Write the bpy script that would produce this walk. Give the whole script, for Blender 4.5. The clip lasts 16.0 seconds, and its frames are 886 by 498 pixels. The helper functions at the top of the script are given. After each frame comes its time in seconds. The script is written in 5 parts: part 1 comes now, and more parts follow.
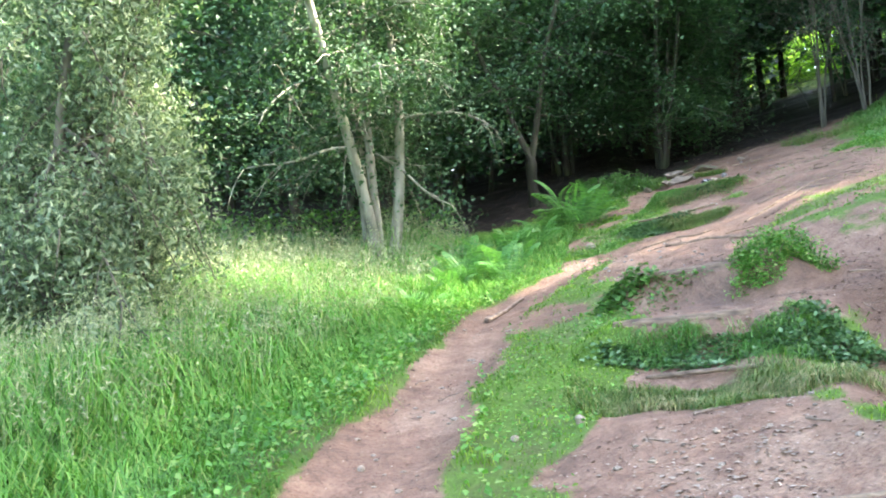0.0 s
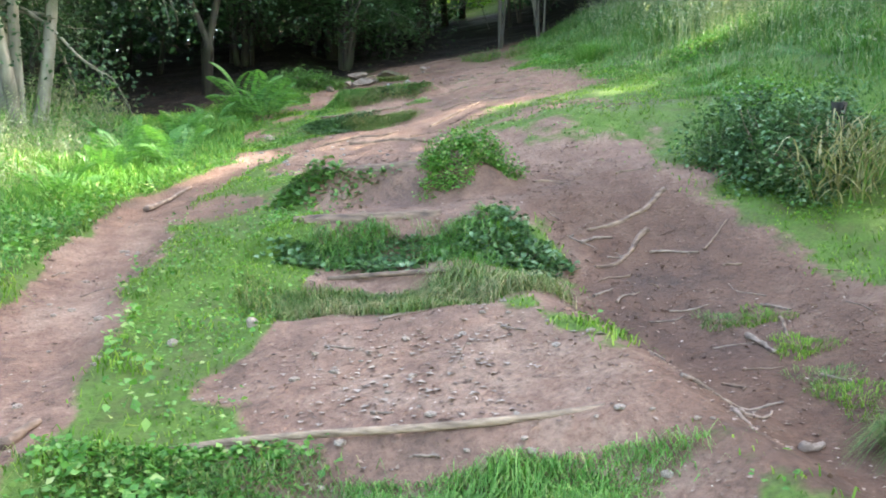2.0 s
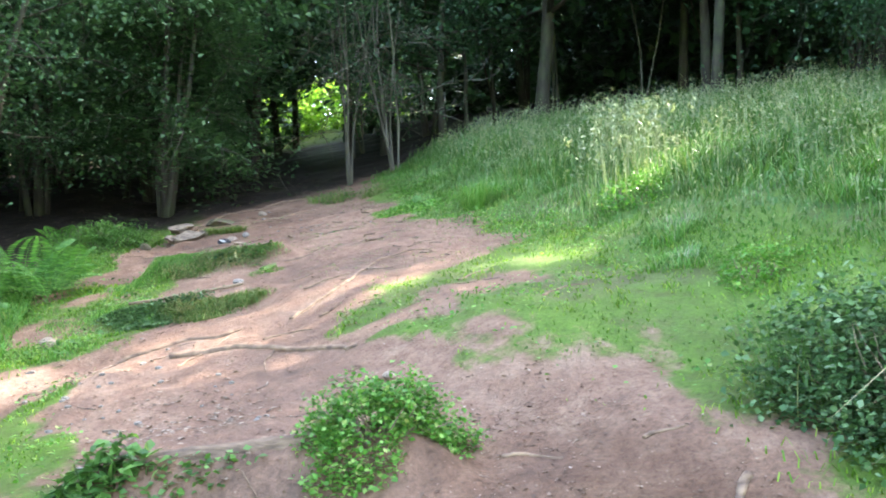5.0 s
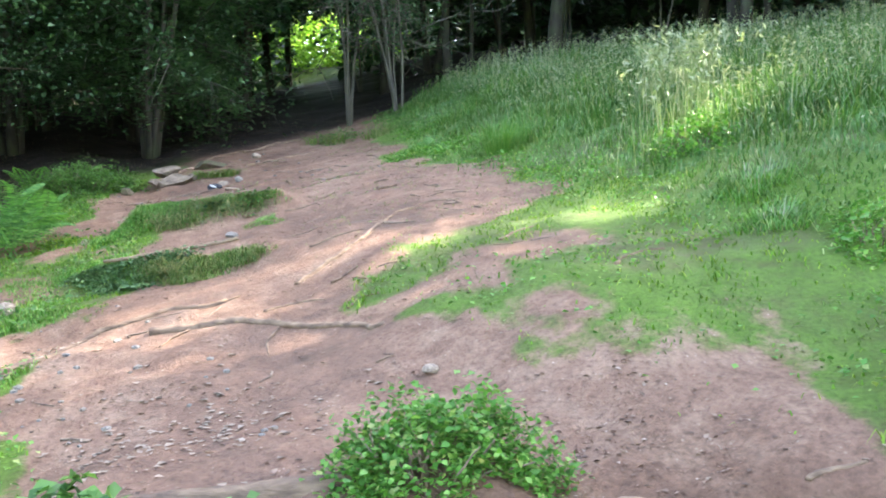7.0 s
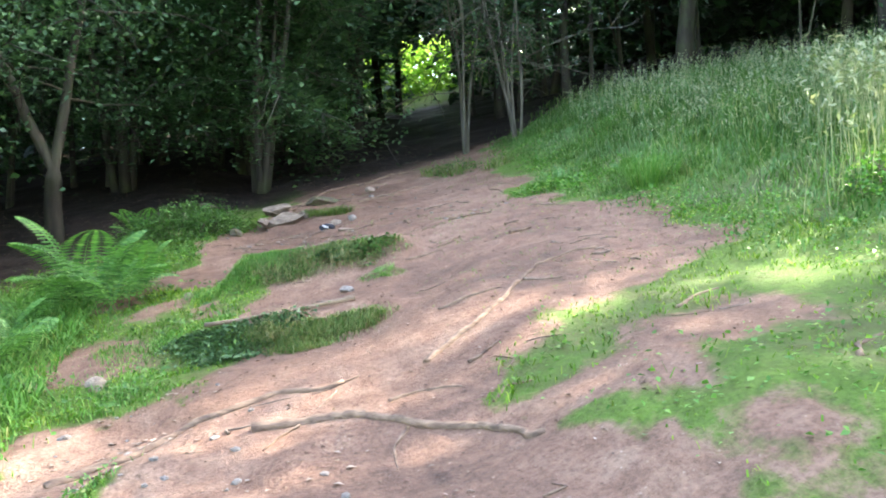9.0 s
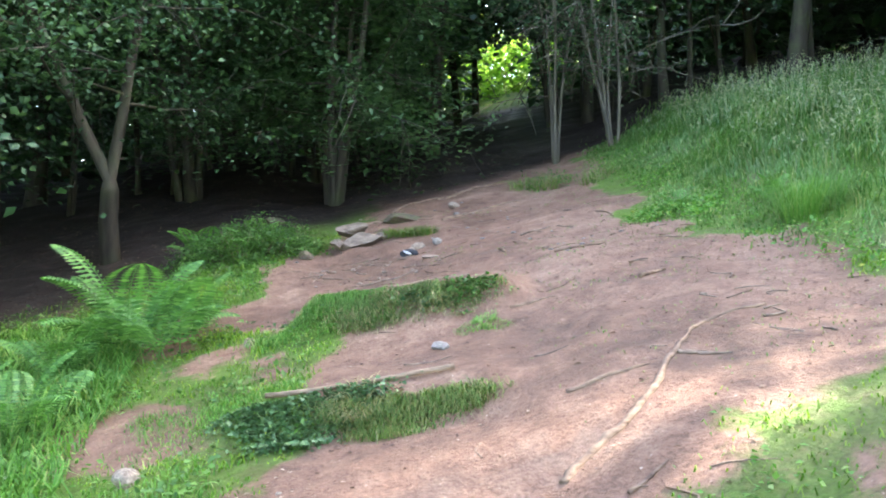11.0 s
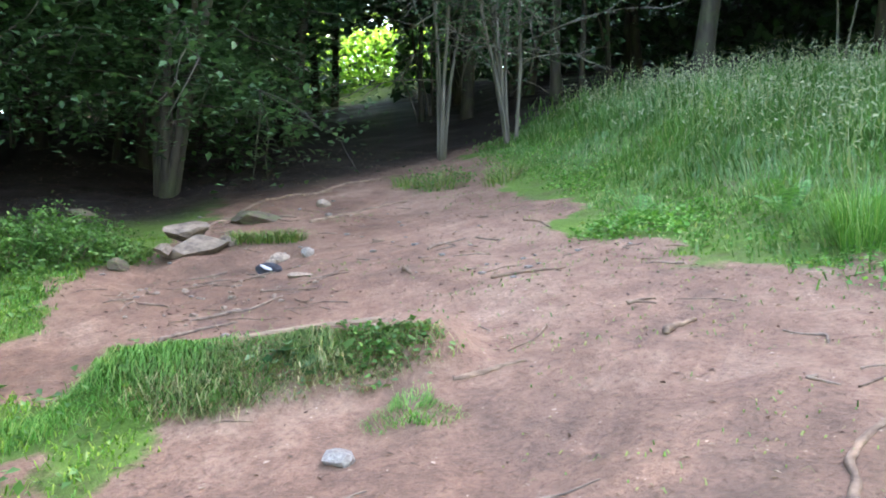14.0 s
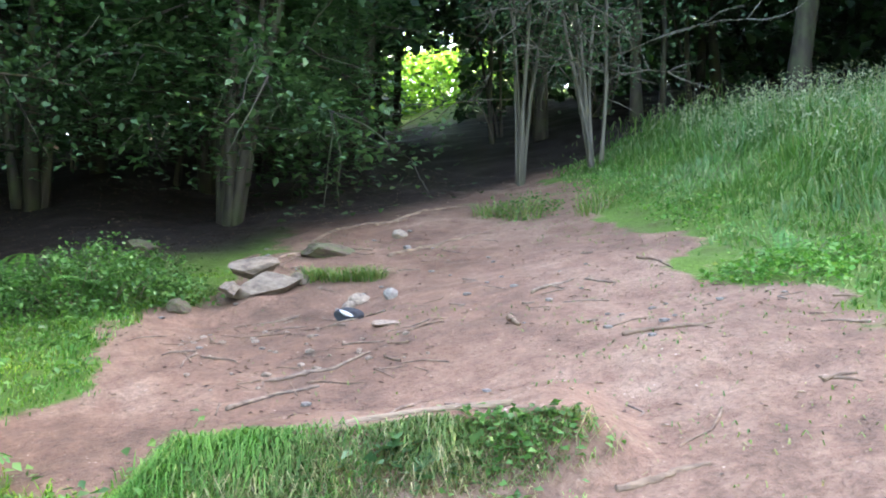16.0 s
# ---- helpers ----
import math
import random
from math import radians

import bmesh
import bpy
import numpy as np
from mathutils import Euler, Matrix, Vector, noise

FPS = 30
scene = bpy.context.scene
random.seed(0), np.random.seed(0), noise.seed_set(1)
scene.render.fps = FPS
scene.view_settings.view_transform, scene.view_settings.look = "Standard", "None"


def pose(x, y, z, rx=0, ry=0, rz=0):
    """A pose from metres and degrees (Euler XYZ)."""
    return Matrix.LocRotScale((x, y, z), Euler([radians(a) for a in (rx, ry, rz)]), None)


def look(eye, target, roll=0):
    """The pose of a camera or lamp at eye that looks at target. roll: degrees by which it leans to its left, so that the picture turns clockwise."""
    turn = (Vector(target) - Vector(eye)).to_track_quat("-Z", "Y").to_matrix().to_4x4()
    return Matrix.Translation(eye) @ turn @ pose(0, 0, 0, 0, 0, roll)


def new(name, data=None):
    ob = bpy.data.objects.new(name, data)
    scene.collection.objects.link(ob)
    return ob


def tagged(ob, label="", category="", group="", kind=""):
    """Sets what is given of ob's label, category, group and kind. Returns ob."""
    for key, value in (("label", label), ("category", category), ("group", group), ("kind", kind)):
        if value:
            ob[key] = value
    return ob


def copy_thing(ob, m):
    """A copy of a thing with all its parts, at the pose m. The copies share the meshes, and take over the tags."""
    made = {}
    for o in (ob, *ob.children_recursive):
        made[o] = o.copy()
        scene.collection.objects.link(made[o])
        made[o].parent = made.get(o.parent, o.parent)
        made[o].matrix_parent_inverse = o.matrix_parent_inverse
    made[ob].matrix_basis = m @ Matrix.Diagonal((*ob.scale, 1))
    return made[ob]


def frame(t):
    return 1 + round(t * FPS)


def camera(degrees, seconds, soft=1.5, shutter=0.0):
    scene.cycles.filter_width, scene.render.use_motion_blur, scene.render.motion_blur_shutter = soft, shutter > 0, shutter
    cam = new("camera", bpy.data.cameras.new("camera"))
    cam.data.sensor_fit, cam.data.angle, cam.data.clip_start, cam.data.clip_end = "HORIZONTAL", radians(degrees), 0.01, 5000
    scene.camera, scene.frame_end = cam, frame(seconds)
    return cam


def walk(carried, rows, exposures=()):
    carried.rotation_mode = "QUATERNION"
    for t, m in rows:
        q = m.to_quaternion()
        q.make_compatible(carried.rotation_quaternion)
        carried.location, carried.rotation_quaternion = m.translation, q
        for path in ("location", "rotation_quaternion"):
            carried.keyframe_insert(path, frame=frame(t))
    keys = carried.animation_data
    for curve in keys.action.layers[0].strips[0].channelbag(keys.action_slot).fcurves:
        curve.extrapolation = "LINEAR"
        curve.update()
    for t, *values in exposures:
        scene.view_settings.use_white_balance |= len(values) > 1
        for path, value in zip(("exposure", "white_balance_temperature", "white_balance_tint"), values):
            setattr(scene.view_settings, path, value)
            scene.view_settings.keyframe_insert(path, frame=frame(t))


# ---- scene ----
cam = camera(51.6, 16.0, soft=1.9)
PATH = [
    (0, (-0.023, -0.212, 1.441), (-0.026, 1.786, 1.517), -3.6),
    (0.5, (0.045, -0.14, 1.418), (0.005, 1.859, 1.432), -3.6),
    (1, (0.078, 0.217, 1.345), (0.24, 2.201, 1.149), -2.3),
    (1.5, (0.132, 0.405, 1.308), (0.54, 2.346, 1.056), -1.3),
    (2, (0.011, 0.538, 1.327), (0.703, 2.409, 1.18), 0.9),
    (2.5, (0.111, 0.879, 1.258), (1.002, 2.667, 1.163), 0.3),
    (3, (0.399, 1.363, 1.484), (1.33, 3.133, 1.427), -2.3),
    (3.5, (0.485, 1.995, 1.553), (1.403, 3.771, 1.496), -2.0),
    (4, (0.605, 2.587, 1.74), (1.52, 4.363, 1.648), -2.4),
    (4.5, (0.753, 3.036, 1.894), (1.717, 4.788, 1.951), -2.0),
    (4.7, (0.785, 3.238, 1.984), (1.797, 4.958, 2.106), -1.9),
    (6.8, (1.148, 4.587, 2.136), (2.179, 6.3, 2.09), -1.3),
    (7, (1.183, 4.687, 2.175), (2.219, 6.398, 2.16), -1.6),
    (7.5, (1.211, 4.915, 2.31), (2.349, 6.557, 2.401), -1.9),
    (8, (1.247, 5.089, 2.339), (2.42, 6.699, 2.517), -1.2),
    (8.5, (1.415, 5.402, 2.406), (2.443, 7.115, 2.505), -1.7),
    (9, (1.496, 5.717, 2.433), (2.326, 7.536, 2.47), -2.1),
    (9.2, (1.545, 5.876, 2.436), (2.284, 7.733, 2.466), -2.4),
    (11.3, (1.842, 7.28, 2.833), (2.528, 9.158, 2.873), -0.8),
    (11.5, (1.902, 7.459, 2.865), (2.556, 9.349, 2.89), -1.1),
    (12, (2.062, 7.857, 2.866), (2.62, 9.778, 2.865), -1.1),
    (12.5, (2.123, 8.323, 2.853), (2.644, 10.254, 2.826), -0.5),
    (13, (2.235, 8.787, 2.837), (2.958, 10.652, 2.811), -0.2),
    (13.5, (2.396, 9.075, 2.891), (3.365, 10.825, 2.878), 0.1),
    (14, (2.451, 9.459, 2.909), (3.451, 11.19, 2.955), 0.9),
    (14.5, (2.53, 9.769, 2.992), (3.49, 11.523, 3.045), 1.1),
    (15, (2.59, 9.939, 2.986), (3.506, 11.715, 3.076), 1.4),
    (15.5, (2.638, 10.099, 3.048), (3.529, 11.888, 3.123), 1.3),
    (16, (2.598, 10.327, 3.055), (3.493, 12.114, 3.144), 1.3),
]
walk(cam, [(t, look(eye, target, roll)) for t, eye, target, roll in PATH], [(0.0, 3.72, 6800, 7), (1.5, 3.52, 7000, 8), (2.5, 3.62, 7050, 8), (4.0, 3.95, 7050, 8), (4.7, 3.97, 7000, 8), (7.0, 3.82, 6950, 10), (8.0, 3.8, 6950, 10), (9.2, 3.84, 6950, 11), (11.3, 3.98, 6850, 12), (12.0, 4.12, 6850, 12), (12.6, 4.16, 6850, 12), (13.5, 4.0, 6900, 13), (16.0, 4.22, 6850, 12)])

# ---- world, sun, exposure ----
SUN_EL, SUN_AZ = 38.0, 88.0        # degrees; the azimuth is measured from +y towards +x
world = bpy.data.worlds.new("world")
scene.world = world
world.use_nodes = True
wn = world.node_tree.nodes
sky = wn.new("ShaderNodeTexSky")
sky.sky_type, sky.sun_disc = "NISHITA", False
sky.sun_elevation, sky.sun_rotation = radians(SUN_EL), radians(SUN_AZ)
sky.dust_density, sky.air_density = 3.0, 1.0
world.node_tree.links.new(sky.outputs[0], wn["Background"].inputs[0])
wn["Background"].inputs[1].default_value = 0.15
sun = new("sun", bpy.data.lights.new("sun", "SUN"))
sun.data.energy, sun.data.angle, sun.data.color = 4.4, radians(1.0), (1.0, 0.94, 0.84)
sd = Vector((math.sin(radians(SUN_AZ)) * math.cos(radians(SUN_EL)), math.cos(radians(SUN_AZ)) * math.cos(radians(SUN_EL)), math.sin(radians(SUN_EL))))
sun.matrix_world = look(sd * 50, (0, 0, 0))

# ---- materials ----
rng = np.random.default_rng(7)


def mat_new(name):
    m = bpy.data.materials.new(name)
    m.use_nodes = True
    return m, m.node_tree.nodes, m.node_tree.links, m.node_tree.nodes["Principled BSDF"]


def ramp_node(nodes, stops):
    r = nodes.new("ShaderNodeValToRGB")
    e = r.color_ramp.elements
    while len(e) < len(stops):
        e.new(0.5)
    for el, (p, c) in zip(e, stops):
        el.position, el.color = p, (*c, 1)
    return r


def noise_node(nodes, links, scale, detail=4, rough=0.55, coord="Object"):
    tc = nodes.new("ShaderNodeTexCoord")
    n = nodes.new("ShaderNodeTexNoise")
    n.inputs["Scale"].default_value, n.inputs["Detail"].default_value, n.inputs["Roughness"].default_value = scale, detail, rough
    links.new(tc.outputs[coord], n.inputs["Vector"])
    return n


def mix_node(nodes, links, fac, a, b, mode="MIX"):
    m = nodes.new("ShaderNodeMix")
    m.data_type, m.blend_type = "RGBA", mode
    for sock, v in ((m.inputs[0], fac), (m.inputs[6], a), (m.inputs[7], b)):
        if isinstance(v, (float, int)):
            sock.default_value = v
        elif isinstance(v, tuple):
            sock.default_value = (*v, 1)
        else:
            links.new(v, sock)
    return m.outputs[2]


def bump_to(nodes, links, bsdf, height, strength, distance):
    b = nodes.new("ShaderNodeBump")
    b.inputs["Strength"].default_value, b.inputs["Distance"].default_value = strength, distance
    links.new(height, b.inputs["Height"])
    links.new(b.outputs[0], bsdf.inputs["Normal"])


def leaf_mat(name, stops, gloss=0.45, through_light=0.35, patch=0.0):
    """Foliage: each leaf its own shade, some light through it."""
    m, n, l, p = mat_new(name)
    geo = n.new("ShaderNodeNewGeometry")
    r = ramp_node(n, stops)
    l.new(geo.outputs["Random Per Island"], r.inputs[0])
    col = r.outputs[0]
    if patch:
        big = noise_node(n, l, 0.9, 3)
        pr = ramp_node(n, [(0.35, (0.62, 0.68, 0.6)), (0.65, (1.25, 1.2, 1.0))])
        l.new(big.outputs[0], pr.inputs[0])
        col = mix_node(n, l, patch, col, pr.outputs[0], "MULTIPLY")
    l.new(col, p.inputs["Base Color"])
    p.inputs["Roughness"].default_value = gloss
    p.inputs["Specular IOR Level"].default_value = 0.35
    t = n.new("ShaderNodeBsdfTranslucent")
    warm = mix_node(n, l, 1.0, col, (1.1, 1.25, 0.7), "MULTIPLY")
    l.new(warm, t.inputs[0])
    mix = n.new("ShaderNodeMixShader")
    mix.inputs[0].default_value = through_light
    l.new(p.outputs[0], mix.inputs[1])
    l.new(t.outputs[0], mix.inputs[2])
    l.new(mix.outputs[0], n["Material Output"].inputs[0])
    return m


def bark_mat(name, dark, light, scale=9.0, moss=0.0, along=(1, 1, 0.22)):
    m, n, l, p = mat_new(name)
    tc = n.new("ShaderNodeTexCoord")
    mp = n.new("ShaderNodeMapping")
    mp.inputs["Scale"].default_value = along
    l.new(tc.outputs["Object"], mp.inputs[0])
    a = n.new("ShaderNodeTexNoise")
    a.inputs["Scale"].default_value, a.inputs["Detail"].default_value = scale, 6
    l.new(mp.outputs[0], a.inputs["Vector"])
    r = ramp_node(n, [(0.3, dark), (0.7, light)])
    l.new(a.outputs[0], r.inputs[0])
    col = r.outputs[0]
    if moss:
        b = noise_node(n, l, 3.0, 3)
        br = ramp_node(n, [(0.45, (0, 0, 0)), (0.65, (moss, moss, moss))])
        l.new(b.outputs[0], br.inputs[0])
        col = mix_node(n, l, br.outputs[0], col, (0.055, 0.075, 0.025))
    l.new(col, p.inputs["Base Color"])
    p.inputs["Roughness"].default_value = 0.85
    bump_to(n, l, p, a.outputs[0], 0.7, 0.03)
    return m


def stone_mat(name, dark, light, moss=0.0):
    m, n, l, p = mat_new(name)
    a = noise_node(n, l, 7.0, 8, 0.65)
    r = ramp_node(n, [(0.3, dark), (0.68, light)])
    l.new(a.outputs[0], r.inputs[0])
    col = r.outputs[0]
    if moss:
        b = noise_node(n, l, 5.0, 3)
        br = ramp_node(n, [(0.42, (0, 0, 0)), (0.6, (moss, moss, moss))])
        l.new(b.outputs[0], br.inputs[0])
        col = mix_node(n, l, br.outputs[0], col, (0.09, 0.13, 0.035))
    l.new(col, p.inputs["Base Color"])
    p.inputs["Roughness"].default_value = 0.82
    bump_to(n, l, p, a.outputs[0], 0.6, 0.03)
    return m


def ground_mat():
    m, n, l, p = mat_new("soil_and_turf")
    att = n.new("ShaderNodeAttribute")
    att.attribute_name = "cover"
    sep = n.new("ShaderNodeSeparateColor")
    l.new(att.outputs["Color"], sep.inputs[0])
    big, mid, fine = noise_node(n, l, 0.8, 4), noise_node(n, l, 6.0, 6, 0.65), noise_node(n, l, 38.0, 5, 0.7)
    # trodden red earth, damp and dry
    earth = ramp_node(n, [(0.3, (0.07, 0.043, 0.032)), (0.5, (0.188, 0.108, 0.074)), (0.72, (0.31, 0.21, 0.152))])
    mixed = mix_node(n, l, 0.5, big.outputs[0], mid.outputs[0])
    l.new(mixed, earth.inputs[0])
    grit = ramp_node(n, [(0.3, (0.4, 0.37, 0.35)), (0.5, (1, 1, 1)), (0.72, (1.45, 1.45, 1.45))])
    l.new(fine.outputs[0], grit.inputs[0])
    earth_c = mix_node(n, l, 0.65, earth.outputs[0], grit.outputs[0], "MULTIPLY")
    # crumbs of pale stone
    vor = n.new("ShaderNodeTexVoronoi")
    vor.inputs["Scale"].default_value = 26
    tc = n.new("ShaderNodeTexCoord")
    l.new(tc.outputs["Object"], vor.inputs["Vector"])
    vr = ramp_node(n, [(0.10, (1, 1, 1)), (0.17, (0, 0, 0))])
    l.new(vor.outputs["Distance"], vr.inputs[0])
    gate = ramp_node(n, [(0.52, (0, 0, 0)), (0.64, (0.8, 0.8, 0.8))])
    l.new(mid.outputs[0], gate.inputs[0])
    crumb = mix_node(n, l, 1.0, vr.outputs[0], gate.outputs[0], "MULTIPLY")
    earth_c = mix_node(n, l, crumb, earth_c, (0.46, 0.36, 0.29))
    # multiplies the earth down where the cover's blue is high
    darker = mix_node(n, l, sep.outputs[2], (1.0, 1.0, 1.0), (0.52, 0.47, 0.43))
    earth_c = mix_node(n, l, 1.0, earth_c, darker, "MULTIPLY")
    # turf between the blades
    turf = ramp_node(n, [(0.3, (0.075, 0.06, 0.026)), (0.5, (0.075, 0.13, 0.02)), (0.8, (0.12, 0.21, 0.03))])
    l.new(mixed, turf.inputs[0])
    turf_c = mix_node(n, l, 0.7, turf.outputs[0], grit.outputs[0], "MULTIPLY")
    # leaf litter of the wood, its colour darkened for the shade under trees
    shaded_litter = ramp_node(n, [(0.3, (0.011, 0.007, 0.006)), (0.6, (0.024, 0.016, 0.012)), (0.8, (0.052, 0.036, 0.027))])
    l.new(mid.outputs[0], shaded_litter.inputs[0])
    # ragged border
    add = n.new("ShaderNodeMath")
    add.operation = "MULTIPLY_ADD"
    sub = n.new("ShaderNodeMath")
    sub.operation = "SUBTRACT"
    l.new(mid.outputs[0], sub.inputs[0])
    sub.inputs[1].default_value = 0.5
    l.new(sub.outputs[0], add.inputs[0])
    add.inputs[1].default_value = 1.3
    l.new(sep.outputs[0], add.inputs[2])
    edge = ramp_node(n, [(0.36, (0, 0, 0)), (0.64, (1, 1, 1))])
    l.new(add.outputs[0], edge.inputs[0])
    col = mix_node(n, l, edge.outputs[0], turf_c, earth_c)
    col = mix_node(n, l, sep.outputs[1], col, shaded_litter.outputs[0])
    l.new(col, p.inputs["Base Color"])
    rr = ramp_node(n, [(0.3, (0.55, 0.55, 0.55)), (0.7, (0.95, 0.95, 0.95))])
    l.new(big.outputs[0], rr.inputs[0])
    l.new(rr.outputs[0], p.inputs["Roughness"])
    p.inputs["Specular IOR Level"].default_value = 0.25
    h = mix_node(n, l, 0.35, mid.outputs[0], fine.outputs[0])
    bump_to(n, l, p, h, 0.8, 0.05)
    return m


M_GROUND = ground_mat()
M_GRASS = leaf_mat("meadow_blades", [(0.0, (0.055, 0.13, 0.035)), (0.45, (0.085, 0.2, 0.055)), (0.8, (0.14, 0.25, 0.085)), (1.0, (0.3, 0.32, 0.18))], 0.5, 0.35, 0.8)
M_LUSH = leaf_mat("lush_blades", [(0.0, (0.055, 0.16, 0.03)), (0.5, (0.105, 0.27, 0.05)), (0.88, (0.19, 0.35, 0.09)), (1.0, (0.33, 0.37, 0.15))], 0.45, 0.35, 0.6)
M_TURF = leaf_mat("turf_blades", [(0.0, (0.06, 0.135, 0.012)), (0.6, (0.12, 0.255, 0.02)), (1.0, (0.27, 0.34, 0.07))], 0.75, 0.3, 0.9)
M_DRY = leaf_mat("dry_blades", [(0.0, (0.12, 0.13, 0.05)), (0.5, (0.3, 0.26, 0.13)), (1.0, (0.48, 0.41, 0.24))], 0.6, 0.25)
M_BANK = leaf_mat("bank_blades", [(0.0, (0.05, 0.1, 0.028)), (0.4, (0.1, 0.2, 0.045)), (0.7, (0.18, 0.25, 0.07)), (0.9, (0.2, 0.2, 0.08)), (1.0, (0.36, 0.32, 0.18))], 0.55, 0.3, 0.5)
M_SEED = leaf_mat("seed_heads", [(0.0, (0.14, 0.19, 0.09)), (0.5, (0.25, 0.29, 0.16)), (1.0, (0.38, 0.38, 0.26))], 0.6, 0.25)
M_HERB = leaf_mat("herb_leaves", [(0.0, (0.04, 0.1, 0.025)), (0.6, (0.085, 0.19, 0.045)), (1.0, (0.16, 0.29, 0.075))], 0.4, 0.3)
M_IVY = leaf_mat("dark_glossy_leaves", [(0.0, (0.026, 0.07, 0.024)), (0.55, (0.065, 0.145, 0.048)), (0.85, (0.13, 0.22, 0.095)), (1.0, (0.2, 0.29, 0.16))], 0.42, 0.25)
M_FERN = leaf_mat("fern_leaflets", [(0.0, (0.05, 0.14, 0.04)), (0.6, (0.1, 0.25, 0.06)), (1.0, (0.19, 0.36, 0.1))], 0.5, 0.35)
M_LEAF = leaf_mat("wood_leaves", [(0.0, (0.018, 0.046, 0.022)), (0.6, (0.037, 0.092, 0.042)), (1.0, (0.065, 0.14, 0.064))], 0.42, 0.2)
M_BIRCHLEAF = leaf_mat("birch_leaves", [(0.0, (0.024, 0.055, 0.026)), (0.6, (0.046, 0.098, 0.044)), (1.0, (0.105, 0.16, 0.088))], 0.65, 0.28)
M_WILLOW = leaf_mat("willow_leaves", [(0.0, (0.055, 0.085, 0.05)), (0.55, (0.12, 0.17, 0.1)), (1.0, (0.28, 0.32, 0.22))], 0.65, 0.35)
# wood leaves in a lighter green, standing in for light on the edge
M_EDGELEAF = leaf_mat("lit_edge_leaves", [(0.0, (0.036, 0.08, 0.036)), (0.6, (0.055, 0.12, 0.05)), (1.0, (0.09, 0.17, 0.075))], 0.55, 0.3)
# sunlight in the far clearing is put into this bright green
M_BRIGHT = leaf_mat("leaves_painted_sunlit", [(0.0, (0.12, 0.24, 0.04)), (0.6, (0.22, 0.38, 0.07)), (1.0, (0.34, 0.48, 0.14))], 0.5, 0.5)
M_BARK = bark_mat("dark_bark", (0.014, 0.011, 0.008), (0.055, 0.044, 0.033), 9, 0.5)
M_BARKL = bark_mat("pale_bark", (0.12, 0.11, 0.085), (0.36, 0.34, 0.28), 7, 0.45)
M_GREYBARK = bark_mat("grey_bark", (0.045, 0.038, 0.03), (0.145, 0.128, 0.1), 9, 0.3)
M_MIDBARK = bark_mat("brown_bark", (0.022, 0.017, 0.012), (0.07, 0.057, 0.04), 9, 0.3)
M_BOULDER = stone_mat("dark_boulder", (0.04, 0.04, 0.042), (0.14, 0.135, 0.13))
M_ROOT = bark_mat("worn_root", (0.085, 0.052, 0.036), (0.27, 0.18, 0.12), 22, 0.0, (0.45, 0.7, 1.5))
M_STICK = bark_mat("fallen_sticks", (0.09, 0.06, 0.045), (0.3, 0.22, 0.165), 26, 0.0, (0.7, 0.7, 1.5))
M_LOG = bark_mat("weathered_timber", (0.06, 0.037, 0.026), (0.22, 0.145, 0.097), 26, 0.0, (0.3, 0.6, 1.6))
M_PALELOG = bark_mat("pale_timber", (0.12, 0.08, 0.053), (0.34, 0.24, 0.16), 26, 0.0, (0.3, 0.6, 1.6))
M_STONE = stone_mat("pale_sandstone", (0.13, 0.095, 0.07), (0.4, 0.32, 0.25))
M_STONEG = stone_mat("grey_stone", (0.12, 0.105, 0.095), (0.33, 0.3, 0.27))
M_EARTHY = stone_mat("earthy_stone", (0.05, 0.036, 0.027), (0.14, 0.1, 0.072), 0.5)
M_ROCK = stone_mat("brown_sandstone", (0.06, 0.043, 0.032), (0.25, 0.195, 0.147))
M_RAG = stone_mat("dark_cloth", (0.012, 0.013, 0.018), (0.035, 0.037, 0.05))
M_STRIPE = stone_mat("white_stripe", (0.55, 0.55, 0.58), (0.75, 0.75, 0.78))

# ---- mesh tools ----


def np_mesh(name, verts, faces, material, smooth=False):
    """One mesh from an array of corners and arrays of faces (each array of faces of one size)."""
    me = bpy.data.meshes.new(name)
    verts = np.asarray(verts, dtype=np.float32).reshape(-1, 3)
    faces = [np.asarray(f, dtype=np.int32) for f in faces if len(f)]
    loops = np.concatenate([f.ravel() for f in faces])
    total = np.concatenate([np.full(len(f), f.shape[1], dtype=np.int32) for f in faces])
    start = np.concatenate([[0], np.cumsum(total)[:-1]]).astype(np.int32)
    me.vertices.add(len(verts))
    me.vertices.foreach_set("co", verts.ravel())
    me.loops.add(len(loops))
    me.loops.foreach_set("vertex_index", loops)
    me.polygons.add(len(total))
    me.polygons.foreach_set("loop_start", start)
    me.polygons.foreach_set("loop_total", total)
    if smooth:
        me.polygons.foreach_set("use_smooth", np.ones(len(total), dtype=bool))
    me.update(calc_edges=True)
    me.materials.append(material)
    return me


def part(name, me, parent=None, label=""):
    ob = new(name, me)
    if parent:
        ob.parent = parent
    return tagged(ob, label)


def thing(name, place, label, category, group="", kind=""):
    ob = new(name)
    ob.empty_display_size = 0.1
    ob.matrix_basis = pose(*place)
    return tagged(ob, label, category, group, kind)


